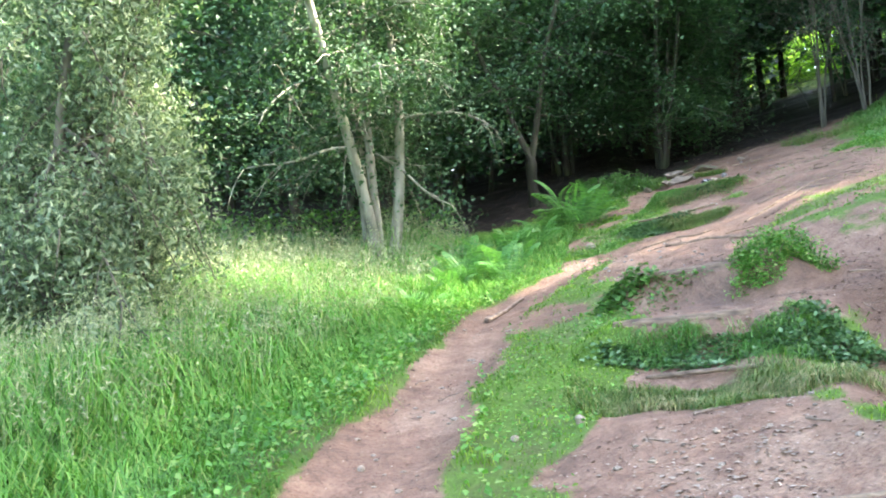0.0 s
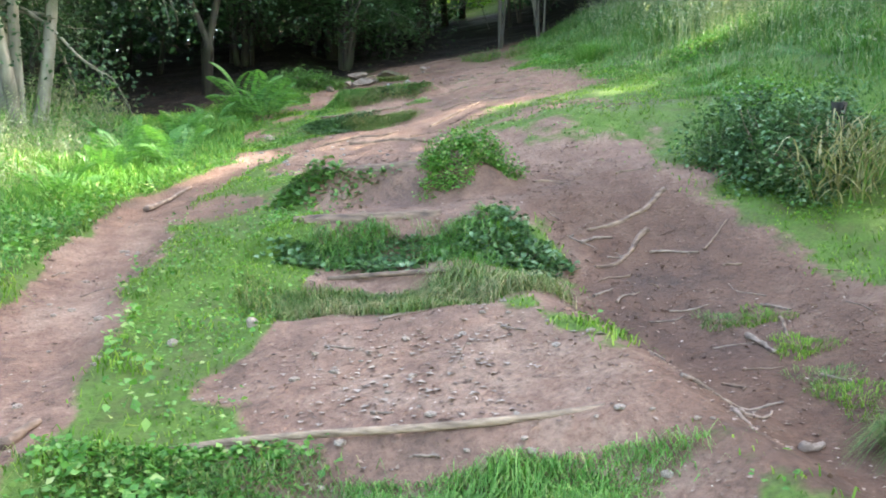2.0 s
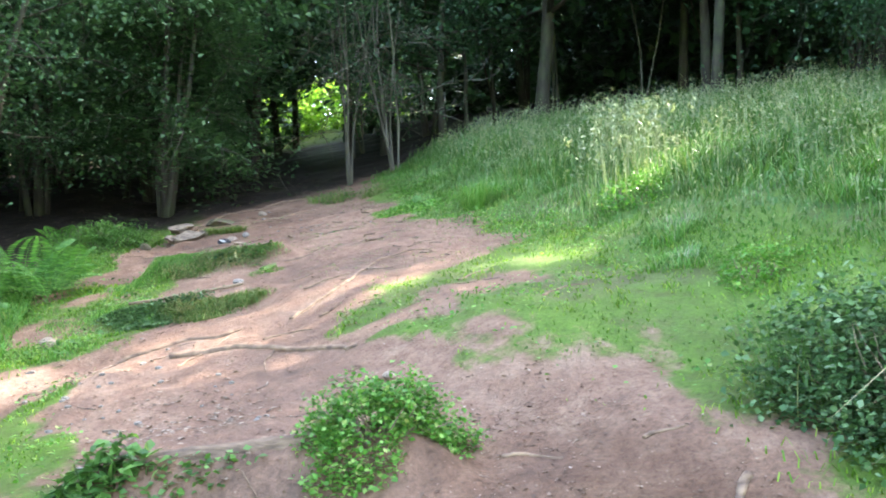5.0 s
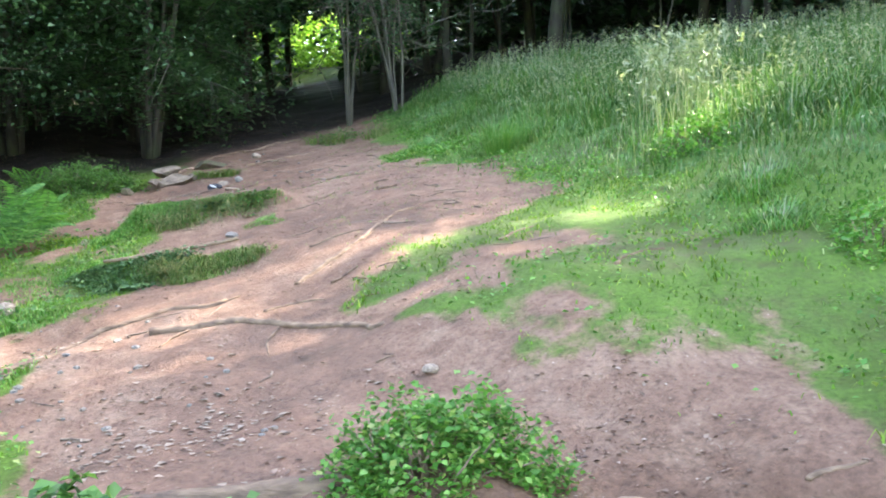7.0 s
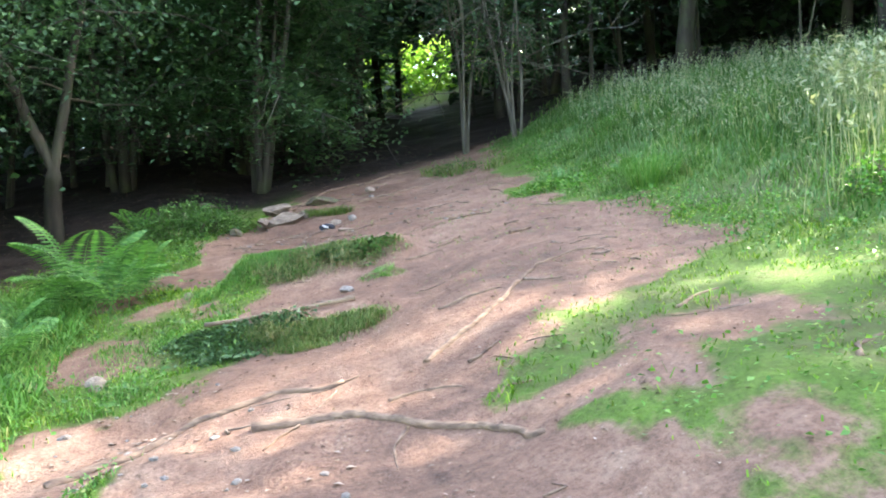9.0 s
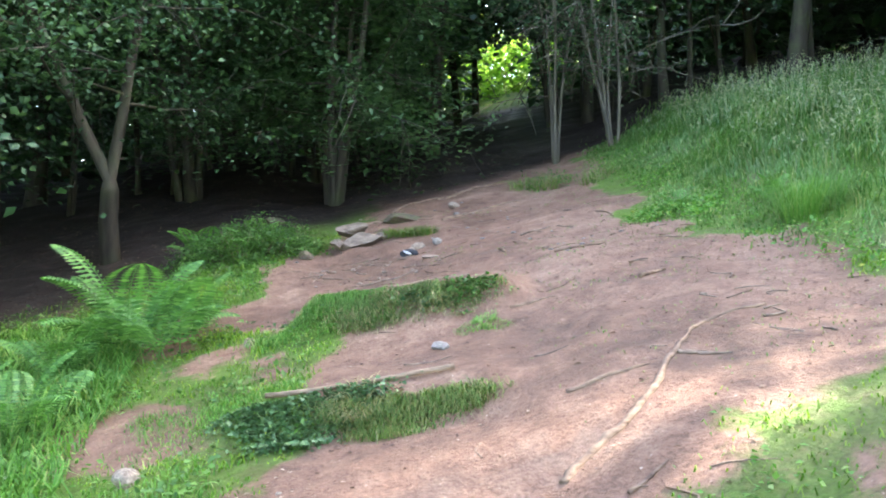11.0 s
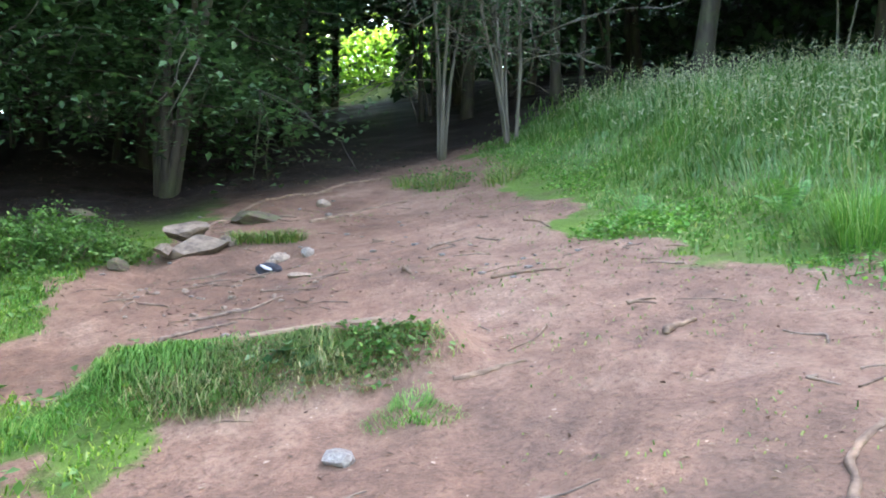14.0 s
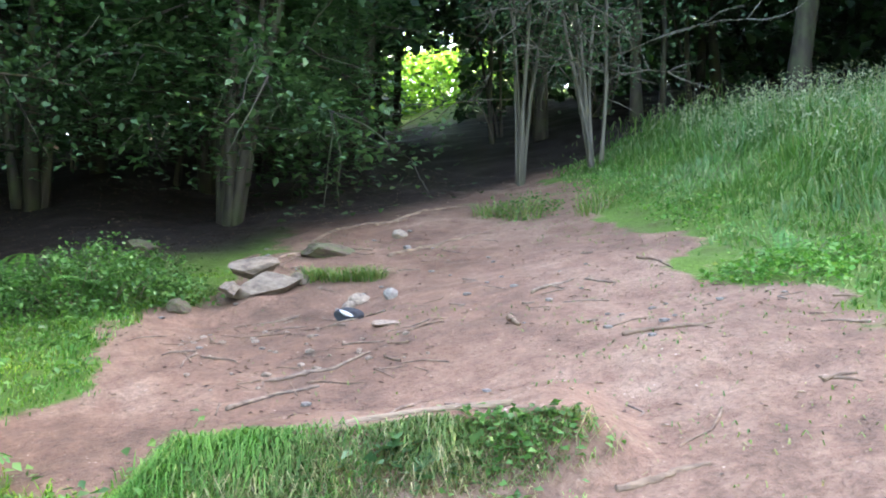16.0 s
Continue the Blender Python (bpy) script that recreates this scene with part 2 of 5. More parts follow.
def lattice(x, y, seed=0):
    """Smooth value noise from -1 to 1 over the plan."""
    xi, yi = np.floor(x).astype(np.int64), np.floor(y).astype(np.int64)
    fx, fy = x - xi, y - yi
    fx, fy = fx * fx * (3 - 2 * fx), fy * fy * (3 - 2 * fy)

    def h(a, b):
        v = np.sin(a * 127.1 + b * 311.7 + seed * 74.7) * 43758.5453
        return (v - np.floor(v)) * 2 - 1
    return (h(xi, yi) * (1 - fx) + h(xi + 1, yi) * fx) * (1 - fy) + (h(xi, yi + 1) * (1 - fx) + h(xi + 1, yi + 1) * fx) * fy


def step01(a, b, v):
    s = np.clip((v - a) / (b - a), 0, 1)
    return s * s * (3 - 2 * s)


def near_line(x, y, pts):
    """Distance to a polyline in the plan and the width given along it, as a share of that width."""
    best = np.full(np.shape(x), 99.0)
    for (ax, ay, aw), (bx, by, bw) in zip(pts, pts[1:]):
        dx, dy = bx - ax, by - ay
        s = np.clip(((x - ax) * dx + (y - ay) * dy) / (dx * dx + dy * dy), 0, 1)
        d = np.hypot(x - ax - s * dx, y - ay - s * dy) / (aw + s * (bw - aw))
        best = np.minimum(best, d)
    return best


# ---- the lie of the land ----
# steps: ends of the log, height of the tread and of the foot against the hillside
STEPS = [
    ((0.14, 4.16), (1.80, 3.34), 0.00, -0.19, 1.0, 0.9),
    ((1.22, 5.98), (2.12, 5.36), -0.07, -0.21, 0.5, 0.85),
    ((1.18, 6.58), (2.30, 5.92), 0.13, -0.10, 0.8, 0.5),
    ((1.62, 7.68), (2.65, 6.98), 0.21, -0.02, 1.1, 0.7),
    ((2.55, 11.92), (3.55, 11.42), 0.11, -0.10, 0.9, 0.9),
    ((3.20, 13.24), (4.20, 12.76), 0.26, 0.09, 0.9, 0.8),
    ((3.95, 16.45), (4.75, 16.25), -0.04, -0.16, 1.0, 1.1),
]
TRAIL = [(-1.6, 2.0, 0.7), (-0.65, 4.6, 0.46), (-0.25, 6.4, 0.43), (0.12, 8.0, 0.40), (0.55, 9.3, 0.38), (1.1, 10.0, 0.3), (1.9, 10.6, 0.4)]
TREAD = [(0.7, 0.5, 1.3), (1.0, 3.0, 0.95), (1.2, 4.4, 0.80), (1.7, 5.9, 0.55), (2.05, 7.1, 0.6), (2.3, 8.6, 0.85), (2.75, 9.8, 1.0), (3.7, 11.2, 1.0), (4.5, 12.8, 1.35), (5.1, 14.6, 1.45), (5.9, 17.0, 1.6), (7.4, 20.0, 1.5), (9.6, 24.0, 1.6), (12.5, 31.0, 1.6)]
BYPASS = [(2.6, 0.6, 1.2), (2.8, 3.4, 0.9), (3.12, 4.8, 0.82), (3.28, 5.6, 0.64), (3.2, 6.6, 0.55), (3.0, 7.6, 0.55), (2.9, 9.0, 0.6)]
EDGE = [(4.3, -4.0), (4.9, 6.5), (5.5, 9.6), (5.9, 11.2), (6.25, 13.0), (6.8, 14.7), (7.6, 16.4), (8.2, 18.5), (10.0, 21.8), (16.0, 34.0)]


def edge_x(y):
    return np.interp(y, [p[1] for p in EDGE], [p[0] for p in EDGE])


def hillside(x, y):
    s = -0.3 + 0.3 * np.logaddexp(0, (x + 0.3) / 0.3)
    far = 60.0
    s = np.where(s > 20, 20 + far * np.tanh((s - 20) / far), s)
    yy = np.where(y > 40, 40 + far * np.tanh((y - 40) / far), np.where(y < -10, -10 + far * np.tanh((y + 10) / far), y))
    z = -0.308 + 0.2235 * s + 0.143 * yy
    z = z + 0.06 * np.minimum(np.logaddexp(0, -(x + 1.2) * 2) / 2, 14)
    z = z + 0.045 * np.clip(y - 14, 0, 11) * step01(3.6, 1.6, x - 0.25 * (y - 14))
    z = z + 0.30 * step01(0.0, 1.8, x - edge_x(y))
    z = z - 0.10 * np.exp(-((x - np.interp(y, [16, 24], [6.3, 9.6])) / 1.3) ** 2) * step01(15, 17, y)
    return z


def height(x, y):
    x, y = np.asarray(x, float), np.asarray(y, float)
    z = hillside(x, y)
    for (ax, ay), (bx, by), up, down, depth, front in STEPS:
        length = math.hypot(bx - ax, by - ay)
        dx, dy = (bx - ax) / length, (by - ay) / length
        u, v = (x - ax) * dx + (y - ay) * dy, -(x - ax) * dy + (y - ay) * dx
        v = v + 0.03 * lattice(x * 3, y * 3, 5)
        side = step01(-0.45, 0.0, u) * step01(length + 0.4, length, u)
        rise = np.where(v > 0, up * np.clip(1 - v / depth, 0, 1), down * np.clip(1 + v / front, 0, 1))
        blend = step01(-0.27, 0.0, v) ** 0.8
        rise = np.where((v < 0) & (v > -0.27), down * np.clip(1 + v / front, 0, 1) * (1 - blend) + up * blend, rise)
        z = z + side * rise
    z = z - 0.07 * step01(1.1, 0.4, near_line(x, y, TRAIL))
    z = z - 0.05 * step01(1.1, 0.3, near_line(x, y, BYPASS))
    # the trodden side path dips at its foot, the slope above the steps swells a little
    z = z - 0.36 * step01(1.95, 2.6, x) * step01(6.7, 4.7, y) * step01(9.0, 6.0, x) * step01(-4.0, 1.0, y) - 0.07 * step01(6.4, 5.6, y) * step01(-0.5, 0.5, x) * step01(2.6, 1.3, x) * step01(-3.0, 2.0, y)
    z = z + 0.10 * step01(3.2, 4.2, x - 0.8 * step01(11.0, 11.8, y)) * step01(7.0, 8.2, y) * step01(14.4, 13.0, y) * step01(9.0, 6.0, x) + 0.11 * np.exp(-((x - 3.8) / 1.2) ** 2 - ((y - 8.4) / 0.9) ** 2)
    near = step01(40, 20, np.hypot(x - 4, y - 10))
    z = z + near * (0.025 * lattice(x * 1.3, y * 1.3, 1) + 0.016 * lattice(x * 4, y * 4, 2) + 0.010 * lattice(x * 8.3, y * 8.3, 3))
    return z


def at_ground(x, y, dz=0.0):
    return float(height(x, y)) + dz


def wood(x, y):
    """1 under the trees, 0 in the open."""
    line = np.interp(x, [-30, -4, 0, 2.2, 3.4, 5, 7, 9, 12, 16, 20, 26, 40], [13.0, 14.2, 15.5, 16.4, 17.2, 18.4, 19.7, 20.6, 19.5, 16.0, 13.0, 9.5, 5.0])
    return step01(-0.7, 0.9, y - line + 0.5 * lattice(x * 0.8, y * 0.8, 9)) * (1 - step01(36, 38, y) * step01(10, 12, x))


def bare(x, y):
    """1 on trodden earth, 0 in full grass."""
    n = 0.22 * lattice(x * 1.7, y * 1.7, 11) + 0.14 * lattice(x * 5, y * 5, 12)
    b = step01(1.2, 0.72, near_line(x, y, TRAIL) + n)
    b = np.maximum(b, step01(1.15, 0.82, near_line(x, y, TREAD) + n))
    b = np.maximum(b, step01(1.2, 0.75, near_line(x, y, BYPASS) + n))
    # bare ground beside the upper steps, and thin turf between it and the meadow
    b = np.maximum(b, step01(1.2, 0.8, np.hypot((x - 4.9) / 1.2, (y - 11.9) / 1.9) + n))
    b = np.maximum(b, step01(1.2, 0.8, np.hypot((x - 4.6) / 1.0, (y - 10.7) / 0.8) + n))
    b = np.maximum(b, step01(1.15, 0.8, np.hypot((x - 3.85) / 0.8, (y - 15.2) / 1.3) + n))
    thin = 0.28 + 0.9 * lattice(x * 1.1 + 3, y * 1.1, 13) + 0.5 * lattice(x * 3.1, y * 3.1, 14)
    zone = step01(2.9, 3.4, x) * step01(-0.1, -0.6, x - edge_x(y)) * step01(5.2, 6.2, y) * step01(10.8, 9.8, y)
    b = np.maximum(b, zone * np.clip(thin, 0, 0.85))
    zone2 = step01(3.2, 3.5, x) * step01(4.6, 4.0, x) * step01(5.4, 4.6, y)
    b = np.maximum(b, zone2 * np.clip(thin + 0.1, 0, 1))
    zone3 = step01(0.35, 0.6, x) * step01(1.5, 1.1, x) * step01(7.2, 8.0, y) * step01(10.2, 9.4, y)
    b = np.maximum(b, zone3 * np.clip(thin, 0, 0.8))
    b = np.maximum(b, 0.9 * step01(1.2, 0.7, np.hypot((x - 1.8) / 0.42, (y - 12.4) / 0.5) + n))
    b = np.maximum(b, 0.9 * step01(1.2, 0.7, np.hypot((x - 3.0) / 0.4, (y - 14.4) / 0.6) + n))
    b = np.maximum(b, 0.8 * step01(1.2, 0.7, np.hypot((x - 1.5) / 0.5, (y - 10.9) / 0.3) + n))
    patchy = -0.15 + 0.9 * lattice(x * 1.5 + 7, y * 1.5, 15) + 0.5 * lattice(x * 4.3, y * 4.3, 16)
    b = np.maximum(b, step01(1.0, 1.6, x) * step01(3.6, 3.0, x - 0.12 * (y - 12)) * step01(10.2, 11.0, y) * step01(17.0, 16.0, y) * np.clip(patchy, 0, 0.8))
    b = np.maximum(b, step01(1.2, 0.8, np.hypot((x - 2.45) / 0.55, (y - 4.6) / 0.75) + n))
    b = np.maximum(b, step01(1.2, 0.8, np.hypot((x - 2.62) / 0.42, (y - 6.55) / 0.6) + n))
    return np.clip(b, 0, 1) * (1 - step01(0.0, 0.5, x - edge_x(y)) * step01(-0.8, 0.2, 9.5 - near_line(x, y, TREAD) * 9))


def spaced(lo, hi, fine_lo, fine_hi, cell):
    mid = np.arange(fine_lo, fine_hi + cell / 2, cell)
    out = [mid]
    grow = cell * 1.25 ** np.arange(1, 60)
    run = np.cumsum(grow)
    out.append(fine_hi + run[fine_hi + run < hi])
    low = fine_lo - run[fine_lo - run > lo]
    out.insert(0, low[::-1])
    return np.concatenate([[lo], *out, [hi]])


gx, gy = spaced(-900, 900, -4.0, 9.5, 0.06), spaced(-900, 900, 1.5, 21.0, 0.065)
GX, GY = np.meshgrid(gx, gy)
GZ = height(GX, GY)
nx, ny = len(gx), len(gy)
idx = np.arange(nx * ny).reshape(ny, nx)
quads = np.stack([idx[:-1, :-1], idx[:-1, 1:], idx[1:, 1:], idx[1:, :-1]], -1).reshape(-1, 4)
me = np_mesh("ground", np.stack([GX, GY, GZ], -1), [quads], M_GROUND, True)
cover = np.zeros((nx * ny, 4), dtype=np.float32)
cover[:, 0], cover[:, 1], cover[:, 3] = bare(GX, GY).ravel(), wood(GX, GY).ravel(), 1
# blue: darker earth along the lower side path and in random patches
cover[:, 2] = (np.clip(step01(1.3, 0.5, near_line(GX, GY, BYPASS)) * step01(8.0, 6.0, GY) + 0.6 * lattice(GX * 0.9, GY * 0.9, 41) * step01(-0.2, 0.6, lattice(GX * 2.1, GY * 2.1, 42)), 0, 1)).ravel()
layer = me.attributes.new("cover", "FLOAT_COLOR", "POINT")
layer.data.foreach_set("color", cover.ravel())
tagged(new("ground", me), "hillside of trodden red earth, turf and shade-darkened leaf litter", "ground", kind="structure")

# ---- blades, leaves, tubes ----


def blades(base, tall, wide, lean, yaw=None, droop=0.6):
    """Grass blades: arrays of foot points, lengths, widths and leans. Corners and faces."""
    n = len(base)
    yaw = rng.uniform(0, 2 * np.pi, n) if yaw is None else yaw
    d = np.stack([np.cos(yaw), np.sin(yaw), np.zeros(n)], -1)
    s = np.stack([-np.sin(yaw), np.cos(yaw), np.zeros(n)], -1) * (wide / 2)[:, None]
    up = np.array([0, 0, 1.0])
    mid = base + d * (tall * lean * 0.35)[:, None] + up * (tall * 0.58)[:, None]
    tip = base + d * (tall * lean)[:, None] + up * (tall * (1 - droop * lean ** 2))[:, None]
    v = np.stack([base - s, base + s, mid + s * 0.8, mid - s * 0.8, tip], 1)
    i = np.arange(n)[:, None] * 5
    return v.reshape(-1, 3), i + np.array([[0, 1, 2, 3]]), i + np.array([[3, 2, 4]])


def leaves(centre, size, flat=0.5, ratio=0.55, down=0.0):
    """Pointed leaves, folded along the rib, each at its own turn."""
    n = len(centre)
    a = rng.normal(size=(n, 3))
    a[:, 2] = a[:, 2] * (1 - flat) - down
    a /= np.linalg.norm(a, axis=1)[:, None] + 1e-9
    nrm = rng.normal(size=(n, 3)) * (1 - flat) + np.array([0, 0, 1.0]) * (0.4 + flat)
    b = np.cross(nrm, a)
    b /= np.linalg.norm(b, axis=1)[:, None] + 1e-9
    c = np.cross(a, b)
    size = np.broadcast_to(size, (n,))[:, None]
    v = np.stack([centre - a * size * 0.5, centre + b * size * ratio * 0.5 + c * size * 0.1 - a * size * 0.08, centre + a * size * 0.5 - c * size * 0.05, centre - b * size * ratio * 0.5 + c * size * 0.1 - a * size * 0.08], 1)
    i = np.arange(n)[:, None] * 4
    return v.reshape(-1, 3), i + np.array([[0, 1, 2]]), i + np.array([[0, 2, 3]])


def joined(sets):
    """Several (corners, faces, faces) put together."""
    vs, fs, k = [], [], 0
    for v, *f in sets:
        vs.append(v)
        fs += [q + k for q in f]
        k += len(v)
    return np.concatenate(vs), fs


def tube(pts, radii, sides=6):
    """A tapering limb along points; closed at its tip."""
    pts, radii = np.asarray(pts, float), np.asarray(radii, float)
    n = len(pts)
    t = np.gradient(pts, axis=0)
    t /= np.linalg.norm(t, axis=1)[:, None] + 1e-9
    ref = np.array([1.0, 0.2, 0.1]) if abs(t[:, 0]).mean() < 0.8 else np.array([0.1, 0.2, 1.0])
    a = np.cross(t, ref)
    a /= np.linalg.norm(a, axis=1)[:, None]
    b = np.cross(t, a)
    ang = np.arange(sides) * 2 * np.pi / sides
    ring = a[:, None] * np.cos(ang)[None, :, None] + b[:, None] * np.sin(ang)[None, :, None]
    v = (pts[:, None] + ring * radii[:, None, None]).reshape(-1, 3)
    i, j = np.meshgrid(np.arange(n - 1), np.arange(sides), indexing="ij")
    k = (j + 1) % sides
    q = np.stack([i * sides + j, i * sides + k, (i + 1) * sides + k, (i + 1) * sides + j], -1).reshape(-1, 4)
    v = np.concatenate([v, pts[:1], pts[-1:]])
    cap = np.stack([np.full(sides, n * sides), (np.arange(sides) + 1) % sides, np.arange(sides)], -1)
    cap2 = np.stack([np.full(sides, n * sides + 1), (n - 1) * sides + np.arange(sides), (n - 1) * sides + (np.arange(sides) + 1) % sides], -1)
    return v, q, np.concatenate([cap, cap2])


def limb(start, way, length, r, gen, bend=0.25, n=7, rise=0.0):
    """A wandering line from start, with its radii."""
    p, d, out = np.array(start, float), np.array(way, float) / np.linalg.norm(way), []
    for _ in range(n):
        out.append(p.copy())
        d = d + gen.normal(size=3) * bend * 0.45 + np.array([0, 0, rise])
        d /= np.linalg.norm(d)
        p = p + d * length / (n - 1)
    return np.array(out), np.linspace(r, r * 0.35, n)


def tree(name, seed, label, height_m, stems, radius, crown_from, spread, leaf, count, bark, foliage, flat=0.5, splay=0.18, drop=0.0, cluster=0.45, place=(0, 0, 0), limbs=9, fork=0.0, twigs=4, slim=0.62):
    """A tree: trunk or stems with limbs, and a crown of single leaves on its twigs."""
    gen = np.random.default_rng(seed)
    root = thing(name, place, label, "tree", "trees of the wood")
    wood_sets, tips = [], []
    for s in range(stems):
        ang = gen.uniform(0, 6.28)
        ang = 0.25 + math.pi * s if fork else ang
        off = np.array([math.cos(ang), math.sin(ang), 0]) * (radius * 1.3 if stems > 1 and not fork else 0) + np.array([0, 0, fork])
        open_to = splay * ((0.75 if s == 0 else 1.3) if fork else 1.0)
        lean = np.array([math.cos(ang) * open_to, math.sin(ang) * open_to, 1.0]) if stems > 1 else np.array([gen.normal() * 0.06, gen.normal() * 0.06, 1.0])
        h = height_m * gen.uniform(0.8, 1.0)
        pts, rad = limb(off + np.array([0, 0, -0.3]), lean, h, radius * gen.uniform(0.75, 1.0), gen, 0.2 if fork else 0.12, 10, 0.02)
        rad = rad.copy()
        rad[0] *= 1.35 if not fork else 1.0
        if fork:
            rad = np.concatenate([radius * np.array([1.95, 1.55, 1.38, 1.3]), rad * np.linspace(1.2, 0.85, len(rad)) * (0.75 if s == 0 else 1.0)])
            pts = np.concatenate([np.array([(0.02, 0, -0.3), (0, 0, 0.05), (-0.02, 0.02, fork * 0.4), (0, 0, fork * 0.66)]), pts])
        wood_sets.append(tube(pts, rad, 8))
        for b in range(limbs):
            f = gen.uniform(crown_from, 0.97)
            k = f * (len(pts) - 1)
            i = int(k)
            p0 = pts[i] * (1 - k + i) + pts[min(i + 1, len(pts) - 1)] * (k - i)
            a = gen.uniform(0, 6.28)
            ln = spread * gen.uniform(0.6, 1.1) * (1.15 - 0.6 * max(0, (f - crown_from) / (1 - crown_from)))
            lp, lr = limb(p0, (math.cos(a), math.sin(a), 0.35 - drop), ln, radius * 0.33 * (1.2 - f), gen, 0.3, 7, -0.04 - drop * 0.1)
            wood_sets.append(tube(lp, lr, 5))
            for q in range(twigs):
                m = gen.integers(2, 7)
                tw, tr = limb(lp[m], (lp[m] - p0) + gen.normal(size=3) * ln * 0.5 + np.array([0, 0, -drop * ln]), ln * 0.45, 0.012, gen, 0.4, 5, -0.05 - drop * 0.12)
                wood_sets.append(tube(tw, tr, 3))
                tips += [tw[1:], lp[2:]]
    v, f = joined(wood_sets)
    part("trunk", np_mesh("trunk", v, f, bark, True), root)
    tips = np.concatenate(tips)
    c = tips[gen.integers(0, len(tips), count)] + gen.normal(size=(count, 3)) * cluster * np.array([1, 1, 0.55])
    v, *f = leaves(c, leaf * gen.uniform(0.7, 1.25, count), flat, slim, drop * 0.6)
    part("crown", np_mesh("crown", v, f, foliage), root)
    return root


def scatter(n, x0, x1, y0, y1, keep):
    """Random places on the ground inside a rectangle, kept with the given chance."""
    x, y = rng.uniform(x0, x1, n), rng.uniform(y0, y1, n)
    k = rng.uniform(0, 1, n) < keep(x, y)
    x, y = x[k], y[k]
    return np.stack([x, y, height(x, y)], -1)


def stuff(name, sets, material, label, category="grass"):
    v, f = joined(sets)
    return tagged(new(name, np_mesh(name, v, f, material)), label, category, kind="stuff")


# ---- trees ----
wood_kinds = [
    tree("woodland_tree", 11, "tall dark woodland tree with a shading leafy crown", 12, 1, 0.16, 0.24, 3.6, 0.27, 5600, M_BARK, M_LEAF, limbs=22, cluster=0.5, twigs=2),
    tree("woodland_tree", 12, "tall dark woodland tree with a shading leafy crown", 11, 2, 0.11, 0.26, 3.2, 0.27, 5600, M_BARK, M_LEAF, limbs=12, cluster=0.5, twigs=2),
    tree("woodland_tree", 13, "slender dark woodland tree, leafy above bare stems", 13, 3, 0.09, 0.27, 3.0, 0.27, 5600, M_BARK, M_LEAF, limbs=9, cluster=0.55, twigs=2),
    tree("woodland_tree", 14, "tall dark woodland tree with a shading leafy crown", 10, 1, 0.2, 0.26, 3.4, 0.26, 5600, M_BARK, M_LEAF, limbs=22, cluster=0.5, twigs=2),
]
high_kind = tree("woodland_tree", 17, "tall woodland tree with a high crown over the path", 14, 1, 0.15, 0.32, 4.0, 0.24, 8000, M_BARK, M_LEAF, limbs=24, cluster=0.55, twigs=2)
edge_kinds = [
    tree("edge_tree", 15, "dark leafy tree at the edge of the wood", 9.5, 1, 0.12, 0.26, 3.0, 0.12, 14000, M_BARK, M_LEAF, limbs=26, cluster=0.38, drop=0.12),
    tree("edge_tree", 16, "dark leafy tree at the edge of the wood", 9.5, 3, 0.09, 0.27, 2.6, 0.12, 14000, M_BARK, M_LEAF, limbs=10, cluster=0.38, drop=0.12),
]
gen = np.random.default_rng(5)
# the wood's edge, then the wood behind it, then unseen tall trees added beside the meadow to shade the slope
edges = [(-2.6, 15.6), (-5.2, 14.6), (-0.5, 20.6), (3.1, 22.2), (-1.2, 19.5), (5.6, 23.8), (12.2, 22.4)]
spots = [(4.2, 25.5), (6.9, 27.4), (13.4, 25.2), (13.6, 20.4), (16.2, 17.6), (18.4, 15.4), (21.5, 16.4), (11.0, 5.0), (12.2, 1.2), (12.4, 6.2), (13.8, -2.4), (10.8, -4.0)]
tries = 0
while len(spots) < 64 and tries < 9000:
    tries += 1
    x, y = gen.uniform(-16, 36), gen.uniform(11, 50)
    if (wood(np.array(x), np.array(y)) < 0.95 and y < 36) or near_line(np.array(x), np.array(y), TREAD) < 0.95:
        continue
    turn_to = math.atan2(x - 2.6, y - 10.3)
    if turn_to < -0.75 or math.hypot(x - 2.6, y - 10.3) < 13.5 or (abs((x - 4.0) * 0.909 - (y - 12.0) * 0.416) < 2.7 and y > 23.5) or (y > 42 and x > 13):
        continue
    if x > 12 and abs(y - 9.6 - 0.105 * (x - 3)) < 4.4:
        continue
    if any(math.hypot(x - a, y - b) < 2.2 for a, b in spots + edges):
        continue
    spots.append((x, y))
for i, (x, y) in enumerate(spots):
    kind = high_kind if i > 11 and x > 9.5 and y > 17 else wood_kinds[i % 4]
    m = pose(x, y, at_ground(x, y), 0, 0, gen.uniform(0, 360))
    if i < 4:
        kind.matrix_basis = m
    else:
        copy_thing(kind, m)

# the high-crowned trees over the path and beyond the crest
# the last seven, most out of view, are added to block sun
for i, (x, y) in enumerate([(8.2, 24.9), (11.7, 24.6), (9.8, 28.8), (13.9, 28.6), (11.8, 32.5), (16.4, 33.0), (14.2, 37.0), (18.6, 38.0), (15.5, 6.3), (15.0, 3.0), (16.6, -0.6), (15.2, 16.6), (17.8, 14.6), (21.0, 15.2), (24.0, 16.0)]):
    m = pose(x, y, at_ground(x, y), 0, 0, gen.uniform(0, 360))
    if i == 0:
        high_kind.matrix_basis = m
    else:
        copy_thing(high_kind, m)
